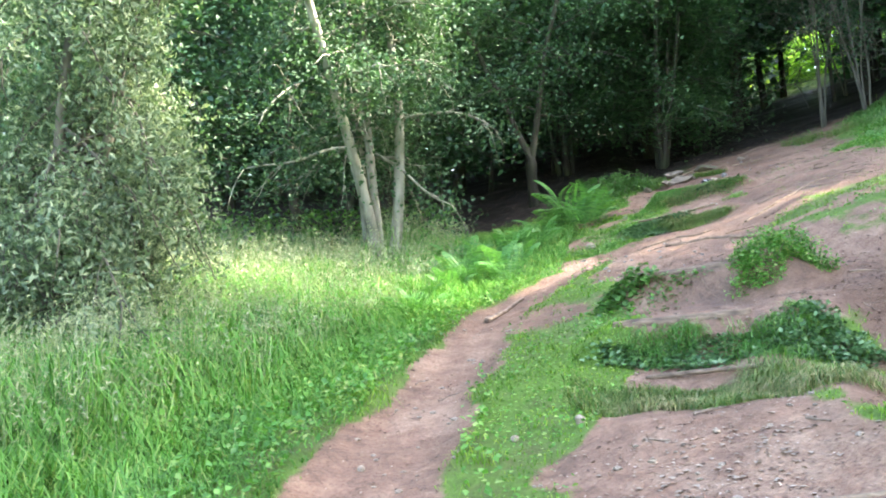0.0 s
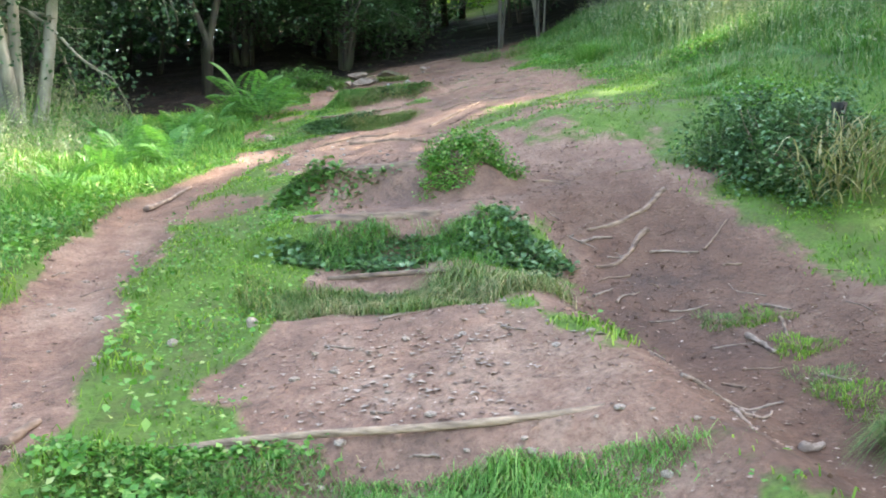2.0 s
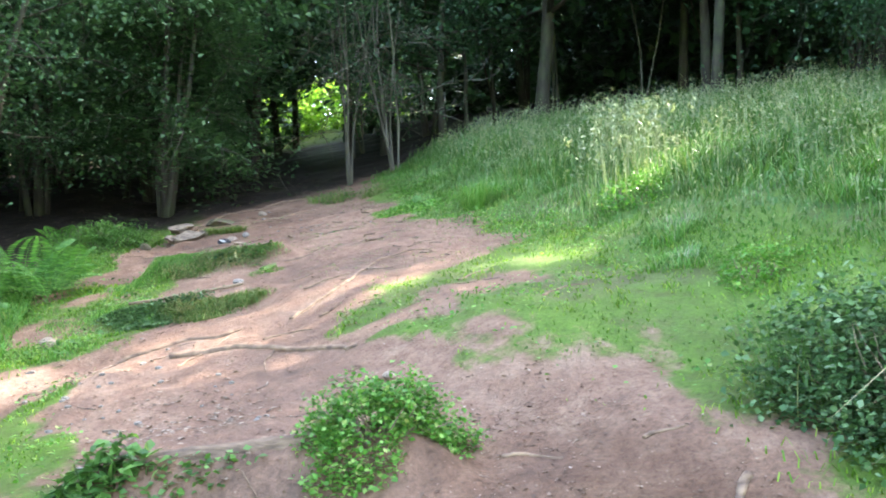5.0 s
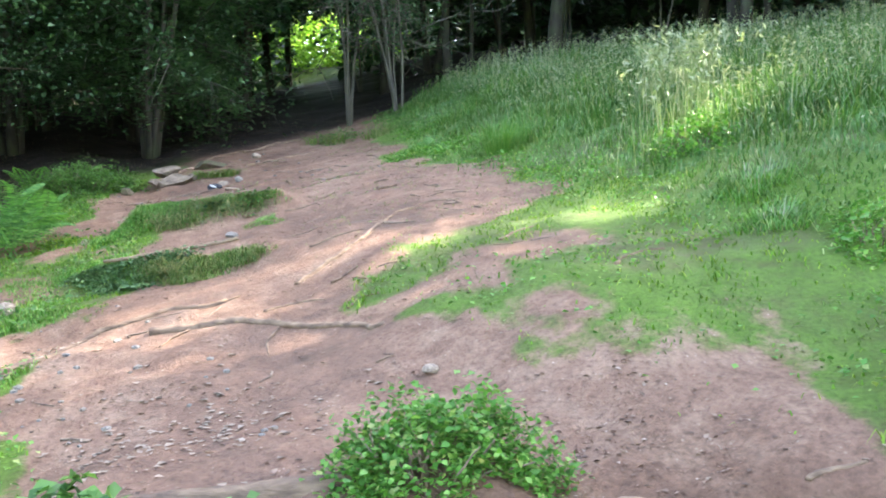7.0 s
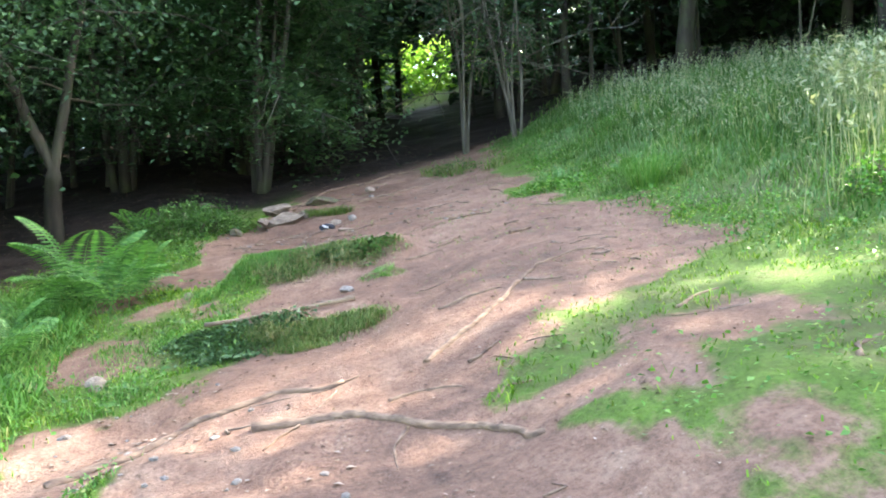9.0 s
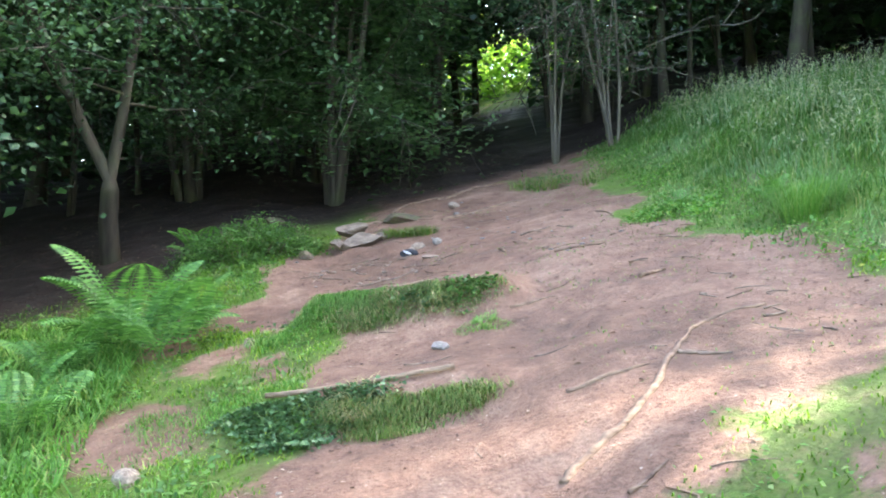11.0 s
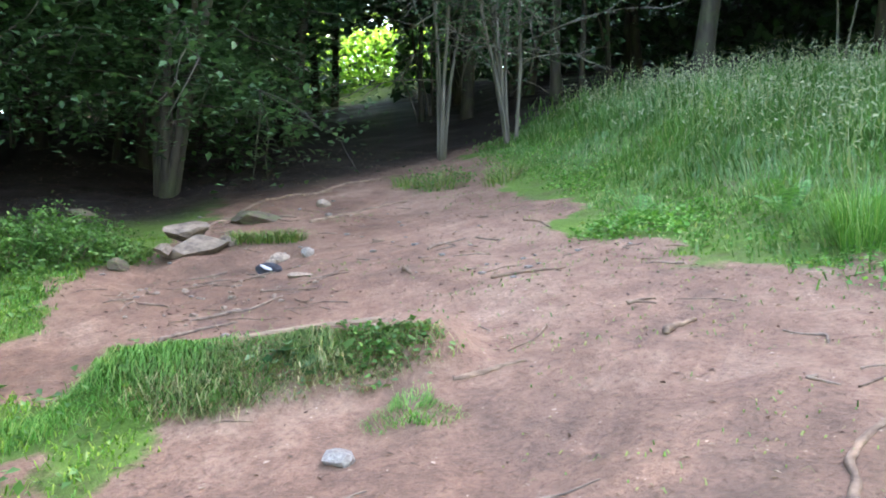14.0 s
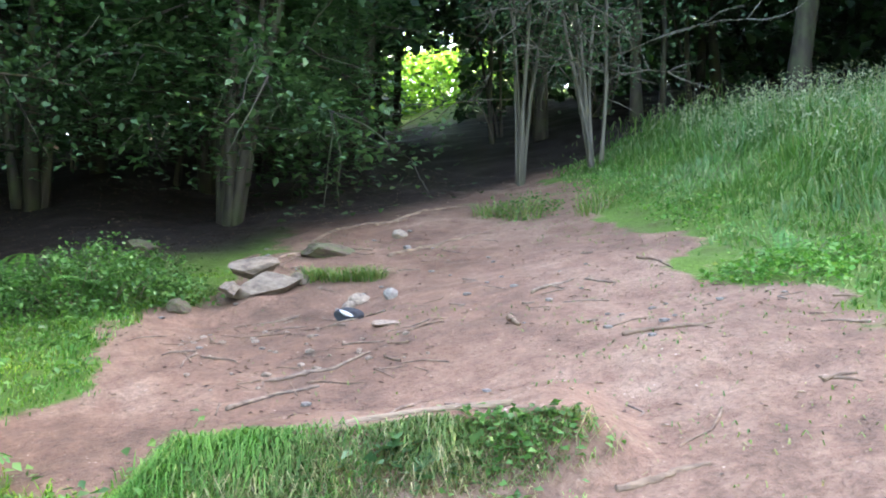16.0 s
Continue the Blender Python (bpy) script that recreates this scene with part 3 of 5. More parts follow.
# lofty trees out of view, added to trim the sun band on the slope
lofty = tree("unseen_shade_tree", 18, "lofty unseen tree added beside the meadow to shade the slope", 22, 1, 0.22, 0.6, 3.4, 0.26, 8000, M_BARK, M_LEAF, limbs=24, cluster=0.6, twigs=2, place=(25.5, 11.9, at_ground(25.5, 11.9)))
copy_thing(lofty, pose(26.6, 15.2, at_ground(26.6, 15.2), 0, 0, 70))
copy_thing(lofty, pose(23.4, 9.0, at_ground(23.4, 9.0), 0, 0, 160))
# small edge trees, nearly all out of view, added to shade the meadow
for x, y in [(19.0, 11.2), (18.6, 13.1), (21.2, 10.0), (20.8, 12.4)]:
    copy_thing(edge_kinds[0], pose(x, y, at_ground(x, y), 0, 0, gen.uniform(0, 360)) @ Matrix.Scale(0.68, 4))
for x, y in [(16.9, 13.5), (19.4, 13.9), (21.8, 14.4), (18.2, 15.4)]:
    copy_thing(edge_kinds[1], pose(x, y, at_ground(x, y), 0, 0, gen.uniform(0, 360)) @ Matrix.Scale(0.9, 4))
for x, y in [(15.5, 9.7), (15.7, 11.1), (15.3, 12.3), (14.4, 8.3)]:
    copy_thing(edge_kinds[1], pose(x, y, at_ground(x, y), 0, 0, gen.uniform(0, 360)) @ Matrix.Scale(0.55, 4))
for i, (x, y) in enumerate(edges):
    m = pose(x, y, at_ground(x, y), 0, 0, gen.uniform(0, 360))
    if i < 2:
        edge_kinds[i].matrix_basis = m
    else:
        copy_thing(edge_kinds[i % 2], m)

tree("birch_tree", 31, "pale many-stemmed birch with drooping grey-green branches", 7.5, 4, 0.11, 0.31, 1.5, 0.075, 28000, M_BARKL, M_BIRCHLEAF, flat=0.35, splay=0.2, drop=0.35, cluster=0.26, place=(-0.95, 13.8, at_ground(-0.95, 13.8)), limbs=16)
tree("sallow_tree", 32, "grey-green sallow hanging its thin branches to the grass", 5.2, 3, 0.09, 0.3, 1.7, 0.08, 42000, M_GREYBARK, M_WILLOW, flat=0.2, slim=0.34, splay=0.2, drop=0.9, cluster=0.16, place=(-3.75, 7.9, at_ground(-3.75, 7.9)), limbs=20)
tree("forked_tree", 33, "brown forked tree at the wood's edge above ferns", 7, 2, 0.08, 0.38, 2.3, 0.08, 17000, M_MIDBARK, M_EDGELEAF, flat=0.5, splay=0.3, drop=0.15, cluster=0.3, place=(1.85, 18.2, at_ground(1.85, 18.2)), limbs=17, fork=1.25)
tree("hazel_tree", 34, "old hazel stool of many dark stems with broad leaves", 6.5, 8, 0.065, 0.24, 2.2, 0.105, 27000, M_BARK, M_EDGELEAF, flat=0.75, splay=0.13, drop=0.2, cluster=0.3, place=(4.95, 20.3, at_ground(4.95, 20.3)), limbs=9)
tree("pale_sapling", 35, "pale thin-stemmed sapling clump with bare twigs", 6.5, 6, 0.03, 0.22, 1.5, 0.07, 2600, M_GREYBARK, M_BIRCHLEAF, flat=0.4, splay=0.1, drop=0.1, cluster=0.25, place=(9.35, 19.6, at_ground(9.35, 19.6)), limbs=9)
tree("pale_sapling", 36, "pale thin-stemmed sapling clump with bare twigs", 6.5, 5, 0.03, 0.22, 1.4, 0.07, 2000, M_GREYBARK, M_BIRCHLEAF, flat=0.4, splay=0.08, drop=0.1, cluster=0.25, place=(8.6, 20.2, at_ground(8.6, 20.2)), limbs=8)


def thicket(name, n, x0, x1, y0, y1, z0, z1, size, material, label, keep=None):
    """Undergrowth or distant foliage that nobody could count."""
    x, y = rng.uniform(x0, x1, n), rng.uniform(y0, y1, n)
    clump = 0.5 + 0.5 * lattice(x * 0.5, y * 0.5, 21)
    z = height(x, y) + z0 + (z1 - z0) * rng.uniform(0, 1, n) * (0.45 + 0.55 * clump)
    ok = np.ones(n, bool) if keep is None else keep(x, y)
    c = np.stack([x, y, z], -1)[ok]
    v, *f = leaves(c, size * rng.uniform(0.6, 1.3, len(c)), 0.4, 0.65)
    return tagged(new(name, np_mesh(name, v, f, material)), label, "foliage", kind="stuff")


def open_way(x, y):
    return (np.abs(np.arctan2(x - 2.6, y - 10.3) - 0.445) > 0.032) & (near_line(x, y, TREAD) > 1.4)


thicket("far_wood", 38000, -34, 70, 50, 64, 0.0, 16, 0.9, M_LEAF, "dark mass of the wood further up the hill", open_way)
thicket("far_wood", 20000, 31, 50, 2, 44, 0.0, 15, 0.9, M_LEAF, "dark mass of the wood beyond the meadow crest")
thicket("far_wood", 13000, -34, -16, 8, 50, 0.0, 14, 0.9, M_LEAF, "dark mass of the wood below the slope")
# clearing bushes, their sunlight carried by the leaf colour
thicket("sun_coloured_thicket", 6000, 16.0, 22.5, 42, 50, 0.0, 4.2, 0.3, M_BRIGHT, "bushes coloured bright as if sunlit in a clearing beyond the wood")
thicket("undergrowth", 6000, -9, 0.2, 13.8, 17.5, 0.0, 0.9, 0.1, M_HERB, "shaded undergrowth along the foot of the wood's edge", lambda x, y: y > 13.6 + 0.2 * x + 0.8 * lattice(x, y * 0, 4))

thicket("undergrowth", 17000, -16, 36, 33, 46, 0.0, 4.2, 0.4, M_LEAF, "dim undergrowth deep in the wood", open_way)
thicket("undergrowth", 12000, 20, 34, 13, 36, 0.0, 5.5, 0.42, M_LEAF, "dim undergrowth beyond the meadow crest", lambda x, y: wood(x, y) > 0.9)
thicket("wood_canopy", 26000, -12, 12, 23.5, 36, 2.5, 8.0, 0.26, M_LEAF, "low dark canopy of the wood over bare stems")
# only the fringe is seen; the rest is added to darken the wood floor
thicket("wood_canopy", 17000, -4, 9.5, 17.8, 24, 3.3, 8.5, 0.15, M_EDGELEAF, "leafy boughs hanging over the edge of the wood")
thicket("wood_canopy", 5200, 8.6, 15.5, 24.5, 33, 2.15, 5.0, 0.2, M_LEAF, "dark boughs arching over the path's end")
thicket("wood_canopy", 20000, 12, 34, 19, 36, 4.3, 9.5, 0.3, M_LEAF, "high dark canopy beyond the meadow crest", lambda x, y: wood(x, y) > 0.9)

# bare slender stems in the dark of the wood
stem_gen = np.random.default_rng(83)
slender = [tree("slender_tree", 84 + i, "slender bare-stemmed tree in the dark of the wood", h, n, r, 0.55, 1.6, 0.16, 500, M_GREYBARK if i == 1 else M_BARK, M_LEAF, limbs=5, splay=0.12, twigs=2) for i, (h, n, r) in enumerate([(7, 3, 0.05), (6.5, 2, 0.035), (8, 1, 0.09)])]
stems = [(5.0, 24.0), (6.3, 25.2), (7.3, 26.6), (8.3, 27.6), (8.9, 26.2), (9.35, 28.4), (11.45, 25.8), (12.3, 27.0), (7.9, 29.5), (6.8, 30.5), (3.9, 27.0), (2.4, 24.6), (1.2, 23.4), (0.0, 25.2), (-1.9, 23.0), (2.9, 23.2), (4.4, 29.0), (13.2, 23.0), (14.8, 21.4), (16.0, 19.6), (17.6, 18.0), (15.2, 24.4), (18.8, 19.8), (20.6, 17.4), (-3.4, 21.0), (-5.2, 19.0), (5.6, 27.4), (10.0, 30.6)]
for i, (x, y) in enumerate(stems):
    m = pose(x, y, at_ground(x, y), 0, 0, stem_gen.uniform(0, 360)) @ Matrix.Scale(stem_gen.uniform(0.85, 1.2), 4)
    if i < 3:
        slender[i].matrix_basis = m
    else:
        copy_thing(slender[i % 3], m)

# ---- grass ----


def left_side(x, y):
    return (near_line(x, y, TRAIL) > 0.95) & (x < np.interp(y, [2, 4.6, 6.4, 8, 9.3, 10.5, 14], [-1.6, -0.65, -0.25, 0.12, 0.55, 1.3, 2.0]))


def left_keep(x, y):
    d = near_line(x, y, TRAIL)
    return left_side(x, y) * (1 - 0.9 * wood(x, y)) * (x > -0.56 * y - 1.2) * (0.3 + 0.7 * step01(1.0, 2.5, d))


p = scatter(180000, -8.5, 2.4, 2.5, 15.5, left_keep)
d = near_line(p[:, 0], p[:, 1], TRAIL)
grow = step01(1.2, 5.0, d) * step01(3.0, 8.5, p[:, 1] - 0.35 * p[:, 0]) * (1 - 0.95 * step01(-1.2, 0.4, p[:, 0] - 0.12 * (p[:, 1] - 9)))
tall = (0.05 + 0.07 * step01(1.0, 2.0, d) + 0.42 * grow) * rng.uniform(0.5, 1.3, len(p)) * (1 + 0.35 * lattice(p[:, 0] * 1.2, p[:, 1] * 1.2, 6) + 0.3 * lattice(p[:, 0] * 3.7, p[:, 1] * 3.7, 61))
tuft_yaw = 6.0 * lattice(p[:, 0] * 1.7, p[:, 1] * 1.7, 62) + rng.normal(size=len(p)) * 1.1
stuff("meadow_grass", [blades(p, tall * 1.1, 0.006 + 0.008 * rng.uniform(0, 1, len(p)), rng.uniform(0.6, 1.75, len(p)), tuft_yaw)], M_LUSH, "lush tall green grass below the trail")
k = rng.uniform(0, 1, len(p)) < 0.2 * step01(0.25, 0.7, grow)
q = p[k] + np.stack([np.zeros(k.sum()), np.zeros(k.sum()), tall[k] * 0.9], -1)
stalk = blades(p[k], tall[k] * 1.25, np.full(k.sum(), 0.004), rng.uniform(0.05, 0.35, k.sum()))
c = np.repeat(q, 3, axis=0) + rng.normal(size=(len(q) * 3, 3)) * np.array([0.02, 0.02, 0.06]) + np.array([0, 0, 0.08])
stuff("grass_seed_heads", [stalk, leaves(c, 0.045, 0.1, 0.3)], M_SEED, "pale seed heads standing over the tall grass")


def right_keep(x, y):
    return step01(-0.05, 0.5, x - edge_x(y) + 0.3 * lattice(x * 1.4, y * 1.4, 8)) * (1 - 0.95 * wood(x, y)) * (y > 0.42 * (x - 4.5) + 2.2) * (0.25 + 0.75 * step01(22, 8, x))


p = scatter(210000, 4.0, 22, 4.5, 22.5, right_keep)
inn = p[:, 0] - edge_x(p[:, 1])
low = step01(10.5, 8.0, p[:, 1]) * step01(3.0, 0.5, inn)
tall = (0.06 - 0.03 * low + 0.36 * step01(0.2, 3.0, inn) * (1 - 0.85 * low)) * rng.uniform(0.5, 1.3, len(p)) * (1 + 0.3 * lattice(p[:, 0] * 0.9, p[:, 1] * 0.9, 16) + 0.3 * lattice(p[:, 0] * 3.1, p[:, 1] * 3.1, 64))
tuft_yaw = 6.0 * lattice(p[:, 0] * 1.3, p[:, 1] * 1.3, 65) + rng.normal(size=len(p)) * 1.1
stuff("meadow_grass", [blades(p, tall, 0.006 + 0.0009 * p[:, 0] * rng.uniform(0.5, 1.2, len(p)), rng.uniform(0.25, 1.35, len(p)), tuft_yaw)], M_GRASS, "tall meadow grass on the bank above the path")
k = rng.uniform(0, 1, len(p)) < 0.11 * step01(0.8, 2.0, inn) * (1 - low)
q = p[k] + np.stack([np.zeros(k.sum()), np.zeros(k.sum()), tall[k] * 0.95], -1)
stalk = blades(p[k], tall[k] * 1.3, np.full(k.sum(), 0.005), rng.uniform(0.05, 0.35, k.sum()))
c = np.repeat(q, 3, axis=0) + rng.normal(size=(len(q) * 3, 3)) * np.array([0.02, 0.02, 0.06]) + np.array([0, 0, 0.09])
stuff("grass_seed_heads", [stalk, leaves(c, 0.05, 0.1, 0.3)], M_SEED, "pale seed heads over the meadow grass")


def log_clear(x, y):
    """0 close to the logs of the upper steps, 1 elsewhere."""
    return np.minimum(*[near_line(x, y, [(*STEPS[k][0], 0.07), (*STEPS[k][1], 0.07)]) for k in (4, 5)]) > 1


def turf_keep(x, y):
    return log_clear(x, y) * np.clip(1 - bare(x, y) * 1.15, 0, 1) * (1 - wood(x, y)) * np.clip(0.42 + 0.6 * lattice(x * 2.2, y * 2.2, 17) + 0.5 * lattice(x * 6.5, y * 6.5, 66), 0.03, 1)


p = scatter(240000, -1.6, 6.2, 2.4, 17.6, turf_keep)
tall = 0.014 + 0.02 * rng.uniform(0, 1, len(p)) + 0.03 * step01(0.2, 0.8, lattice(p[:, 0] * 5.5, p[:, 1] * 5.5, 28)) + 0.045 * step01(0.25, 1, lattice(p[:, 0] * 1.5, p[:, 1] * 1.5, 18))
stuff("short_turf", [blades(p, tall, 0.005 + 0.004 * rng.uniform(0, 1, len(p)), rng.uniform(0.5, 1.6, len(p)))], M_TURF, "short trampled turf between the bare patches")


def fringe_keep(x, y):
    a = left_side(x, y) * step01(5.5, 1.1, near_line(x, y, TRAIL))
    inn = x - edge_x(y)
    b = step01(-0.2, 0.15, inn) * step01(0.9, 0.3, inn) * step01(8.5, 10, y)
    c = 0.6 * (1 - bare(x, y)) * step01(2.4, 1.0, x) * (x > 0)
    d = 0.55 * (1 - bare(x, y)) * step01(3.2, 3.8, x) * step01(0.6, 0.0, inn) * step01(11, 10, y) * step01(0.0, 0.5, lattice(x * 1.3, y * 1.3, 20))
    return np.clip(a + b + c + d, 0, 1) * (0.5 + 0.5 * lattice(x * 2.6, y * 2.6, 19)) * (1 - wood(x, y))


p = scatter(330000, -5.0, 9.5, 2.6, 19, fringe_keep)
p[:, 2] += rng.uniform(0.02, 0.14, len(p)) * np.where(p[:, 0] > 0.2, 0.5, 1.3) * (1 + 0.6 * lattice(p[:, 0] * 2.1, p[:, 1] * 2.1, 63))
stuff("clover_and_herbs", [leaves(p, np.where(p[:, 0] > 0.2, 0.028, 0.044) * rng.uniform(0.5, 1.4, len(p)), 0.65, 0.8)], M_LUSH, "low clover and herbs along the grass margin", "herbs")


def bank_keep(x, y):
    return np.clip(1 - bare(x, y) * 1.2, 0, 1) * (1 - wood(x, y)) * log_clear(x, y) * step01(3.6, 3.2, x - 0.1 * (y - 12)) * np.clip(0.5 + 0.6 * lattice(x * 1.6, y * 1.6, 23) + 0.5 * lattice(x * 5.2, y * 5.2, 25), 0.05, 1)


p = scatter(52000, 0.0, 3.9, 9.8, 17.6, bank_keep)
tall = (0.035 + 0.05 * step01(-0.2, 0.9, lattice(p[:, 0] * 1.9, p[:, 1] * 1.9, 24))) * rng.uniform(0.6, 1.3, len(p))
stuff("bank_grass", [blades(p, tall, 0.005 + 0.005 * rng.uniform(0, 1, len(p)), rng.uniform(0.3, 1.3, len(p)))], M_LUSH, "lush low grass round the ferns")
q = scatter(16000, 0.0, 3.9, 9.8, 17.6, bank_keep)
q[:, 2] += rng.uniform(0.02, 0.1, len(q))
stuff("bank_herbs", [leaves(q, 0.045 * rng.uniform(0.5, 1.4, len(q)), 0.6, 0.6)], M_HERB, "mixed low herbs round the ferns", "herbs")



def sparse_keep(x, y):
    patch = step01(0.1, 0.6, lattice(x * 1.7, y * 1.7, 91) + 0.4 * lattice(x * 5, y * 5, 92))
    rim = step01(-1.1, -0.1, x - edge_x(y))
    return bare(x, y) * (1 - wood(x, y)) * np.clip(0.5 * patch + 0.55 * rim, 0, 1) * step01(3.6, 4.6, x)


p = scatter(13000, 3.6, 8.6, 9.8, 18.4, sparse_keep)
tall = 0.01 + 0.022 * rng.uniform(0, 1, len(p)) ** 2
stuff("sparse_turf", [blades(p, tall, 0.004 + 0.004 * rng.uniform(0, 1, len(p)), rng.uniform(0.6, 1.7, len(p)))], M_BANK, "sparse worn blades on bare earth near the meadow")

# ---- steps: logs and what grows on their fronts ----


def on_step(k, u, v):
    (ax, ay), (bx, by) = STEPS[k][:2]
    length = math.hypot(bx - ax, by - ay)
    dx, dy = (bx - ax) / length, (by - ay) / length
    return ax + dx * u - dy * v, ay + dy * u + dx * v


def log_step(k, u0, u1, r, label):
    gen = np.random.default_rng(40 + k)
    u = np.linspace(u0, u1, 14)
    x, y = on_step(k, u, 0.015 + 0.018 * np.sin(u * 4 + k))
    zl = height(*on_step(k, u, 0.1))
    z = np.poly1d(np.polyfit(u, zl, 1 if k < 2 else 2))(u) + 0.008 * np.sin(u * 3.3 + k) + r * (0.35 if k > 3 else -0.4)
    v, *f = tube(np.stack([x, y, z], -1), r * (1 + 0.04 * gen.normal(size=14)), 9)
    mid = np.concatenate([np.repeat(z, 9), z[:1], z[-1:]])
    v[:, 2] = mid + (v[:, 2] - mid) * (2.1 if k in (2, 3) else 1.0) - (0.02 if k in (2, 3) else 0.0)
    ob = new("log_step", np_mesh("log_step", v, f, M_LOG if 0 < k < 4 else M_PALELOG, True))
    return tagged(ob, label, "log", "logs of the path steps")


log_step(0, -0.12, 1.78, 0.016, "thin weathered log edging the lowest earth step")
log_step(1, 0.05, 1.0, 0.017, "weathered log half sunk in a grassy step")
log_step(2, 0.0, 1.0, 0.028, "worn timber edging an overgrown earth step")
log_step(3, 0.0, 0.9, 0.034, "dark worn timber edging an earth step")
log_step(4, 0.02, 1.02, 0.014, "thin pale log edging a step with ivy")
log_step(5, 0.03, 1.0, 0.012, "thin pale log edging the upper grassy step")


def bank_points(k, n, u0, u1, v0, v1):
    s = rng.uniform(0, 1, n)
    u, v = u0 + (u1 - u0) * s + rng.normal(size=n) * 0.09, v1 + (v0 - v1) * rng.uniform(0, 1, n) * np.sqrt(np.clip(1 - (2 * s - 1) ** 4, 0.03, 1)) * (0.8 + 0.3 * np.sin(s * 9 + k))
    x, y = on_step(k, u, v)
    return np.stack([x, y, height(x, y)], -1)


def bank_grass(k, n, u0, u1, tall, material, label, v0=-0.29, v1=-0.07, lean=(0.5, 1.5)):
    p = bank_points(k, n, u0, u1, v0, v1)
    (ax, ay), (bx, by) = STEPS[k][:2]
    face = math.atan2(-(bx - ax), (by - ay))
    yaw = face + rng.normal(size=n) * 1.5
    h = tall * rng.uniform(0.35, 1.15, n) * (0.75 + 0.55 * lattice(p[:, 0] * 6, p[:, 1] * 6, k))
    v, *f = blades(p, h, 0.0022 + 0.0035 * rng.uniform(0, 1, n), rng.uniform(*lean, n), yaw, 0.7)
    return tagged(new("step_grass", np_mesh("step_grass", v, f, material)), label, "grass", kind="stuff")


def bank_leaves(k, n, u0, u1, high, size, material, label, v0=-0.26, v1=-0.04):
    p = bank_points(k, n, u0, u1, v0, v1)
    u = (p[:, 0] + p[:, 1]) * 3
    p[:, 2] += rng.uniform(0.01, 1, n) * high * (0.6 + 0.4 * np.sin(u * 2.3))
    v, *f = leaves(p, size * rng.uniform(0.6, 1.35, n), 0.6, 0.75)
    return tagged(new("step_herbs", np_mesh("step_herbs", v, f, material)), label, "herbs", kind="stuff")


bank_leaves(0, 2600, -0.25, 0.55, 0.09, 0.034, M_LUSH, "small leafy weeds on the lowest step", -0.42, 0.0)
bank_grass(0, 3000, -0.5, 0.5, 0.07, M_LUSH, "short lush grass below the lowest step", -1.0, -0.4)
bank_grass(0, 2200, -0.3, 0.7, 0.1, M_BANK, "short grass among weeds on the lowest step", -0.45)
bank_grass(0, 4800, 0.85, 1.9, 0.1, M_LUSH, "arching green grass on the lowest step", -0.42, -0.15, (0.6, 1.6))
bank_grass(1, 13000, -0.3, 1.35, 0.12, M_BANK, "matted green grass on a step front", -0.56, -0.12)
bank_grass(1, 1400, 0.0, 1.4, 0.15, M_DRY, "straw-coloured grass hanging over a step front", -0.55, -0.25)
bank_grass(1, 1800, 0.85, 1.4, 0.18, M_BANK, "green arching grass at the end of a step", -0.4, -0.05, (0.7, 1.6))
bank_leaves(2, 1700, 0.0, 1.15, 0.05, 0.046, M_IVY, "dark bramble leaves covering a step front", -0.4, -0.14)
bank_grass(2, 1200, 0.25, 0.6, 0.1, M_LUSH, "bright grass tuft on a step front", -0.3)
bank_grass(2, 1400, 1.0, 1.4, 0.13, M_LUSH, "bright grass at the end of a step", -0.5)
bank_leaves(3, 420, -0.3, 0.08, 0.14, 0.065, M_HERB, "leafy weeds at the corner of a step", -0.25)
bank_leaves(3, 200, 0.1, 0.5, 0.05, 0.04, M_HERB, "sparse weeds on a bare step front", -0.3, -0.05)
bank_leaves(4, 4200, -0.1, 0.62, 0.08, 0.03, M_IVY, "dark small-leaved ivy on a step front", -0.36)
bank_grass(4, 5600, 0.45, 1.12, 0.08, M_BANK, "short green grass on a step front", -0.3, -0.1)
bank_grass(4, 1500, -0.75, 0.05, 0.07, M_LUSH, "short green grass beside a step", -0.4, 0.3)
bank_grass(5, 7500, 0.1, 1.1, 0.055, M_BANK, "arching green grass on the upper step front", -0.25, -0.05, (0.8, 1.7))
bank_grass(5, 4200, -0.4, 0.3, 0.085, M_LUSH, "tufted bright grass at the end of the upper step", -0.2, 0.05, (0.6, 1.7))
bank_grass(5, 900, 0.1, 1.0, 0.085, M_DRY, "straw-coloured grass on the upper step front", -0.28, -0.12)
bank_leaves(5, 60, 0.62, 0.74, 0.07, 0.055, M_IVY, "small leafy weed on the upper step", -0.22, -0.13)
bank_leaves(5, 420, 0.88, 1.1, 0.06, 0.03, M_HERB, "small weeds at the end of the upper step", -0.24, -0.04)


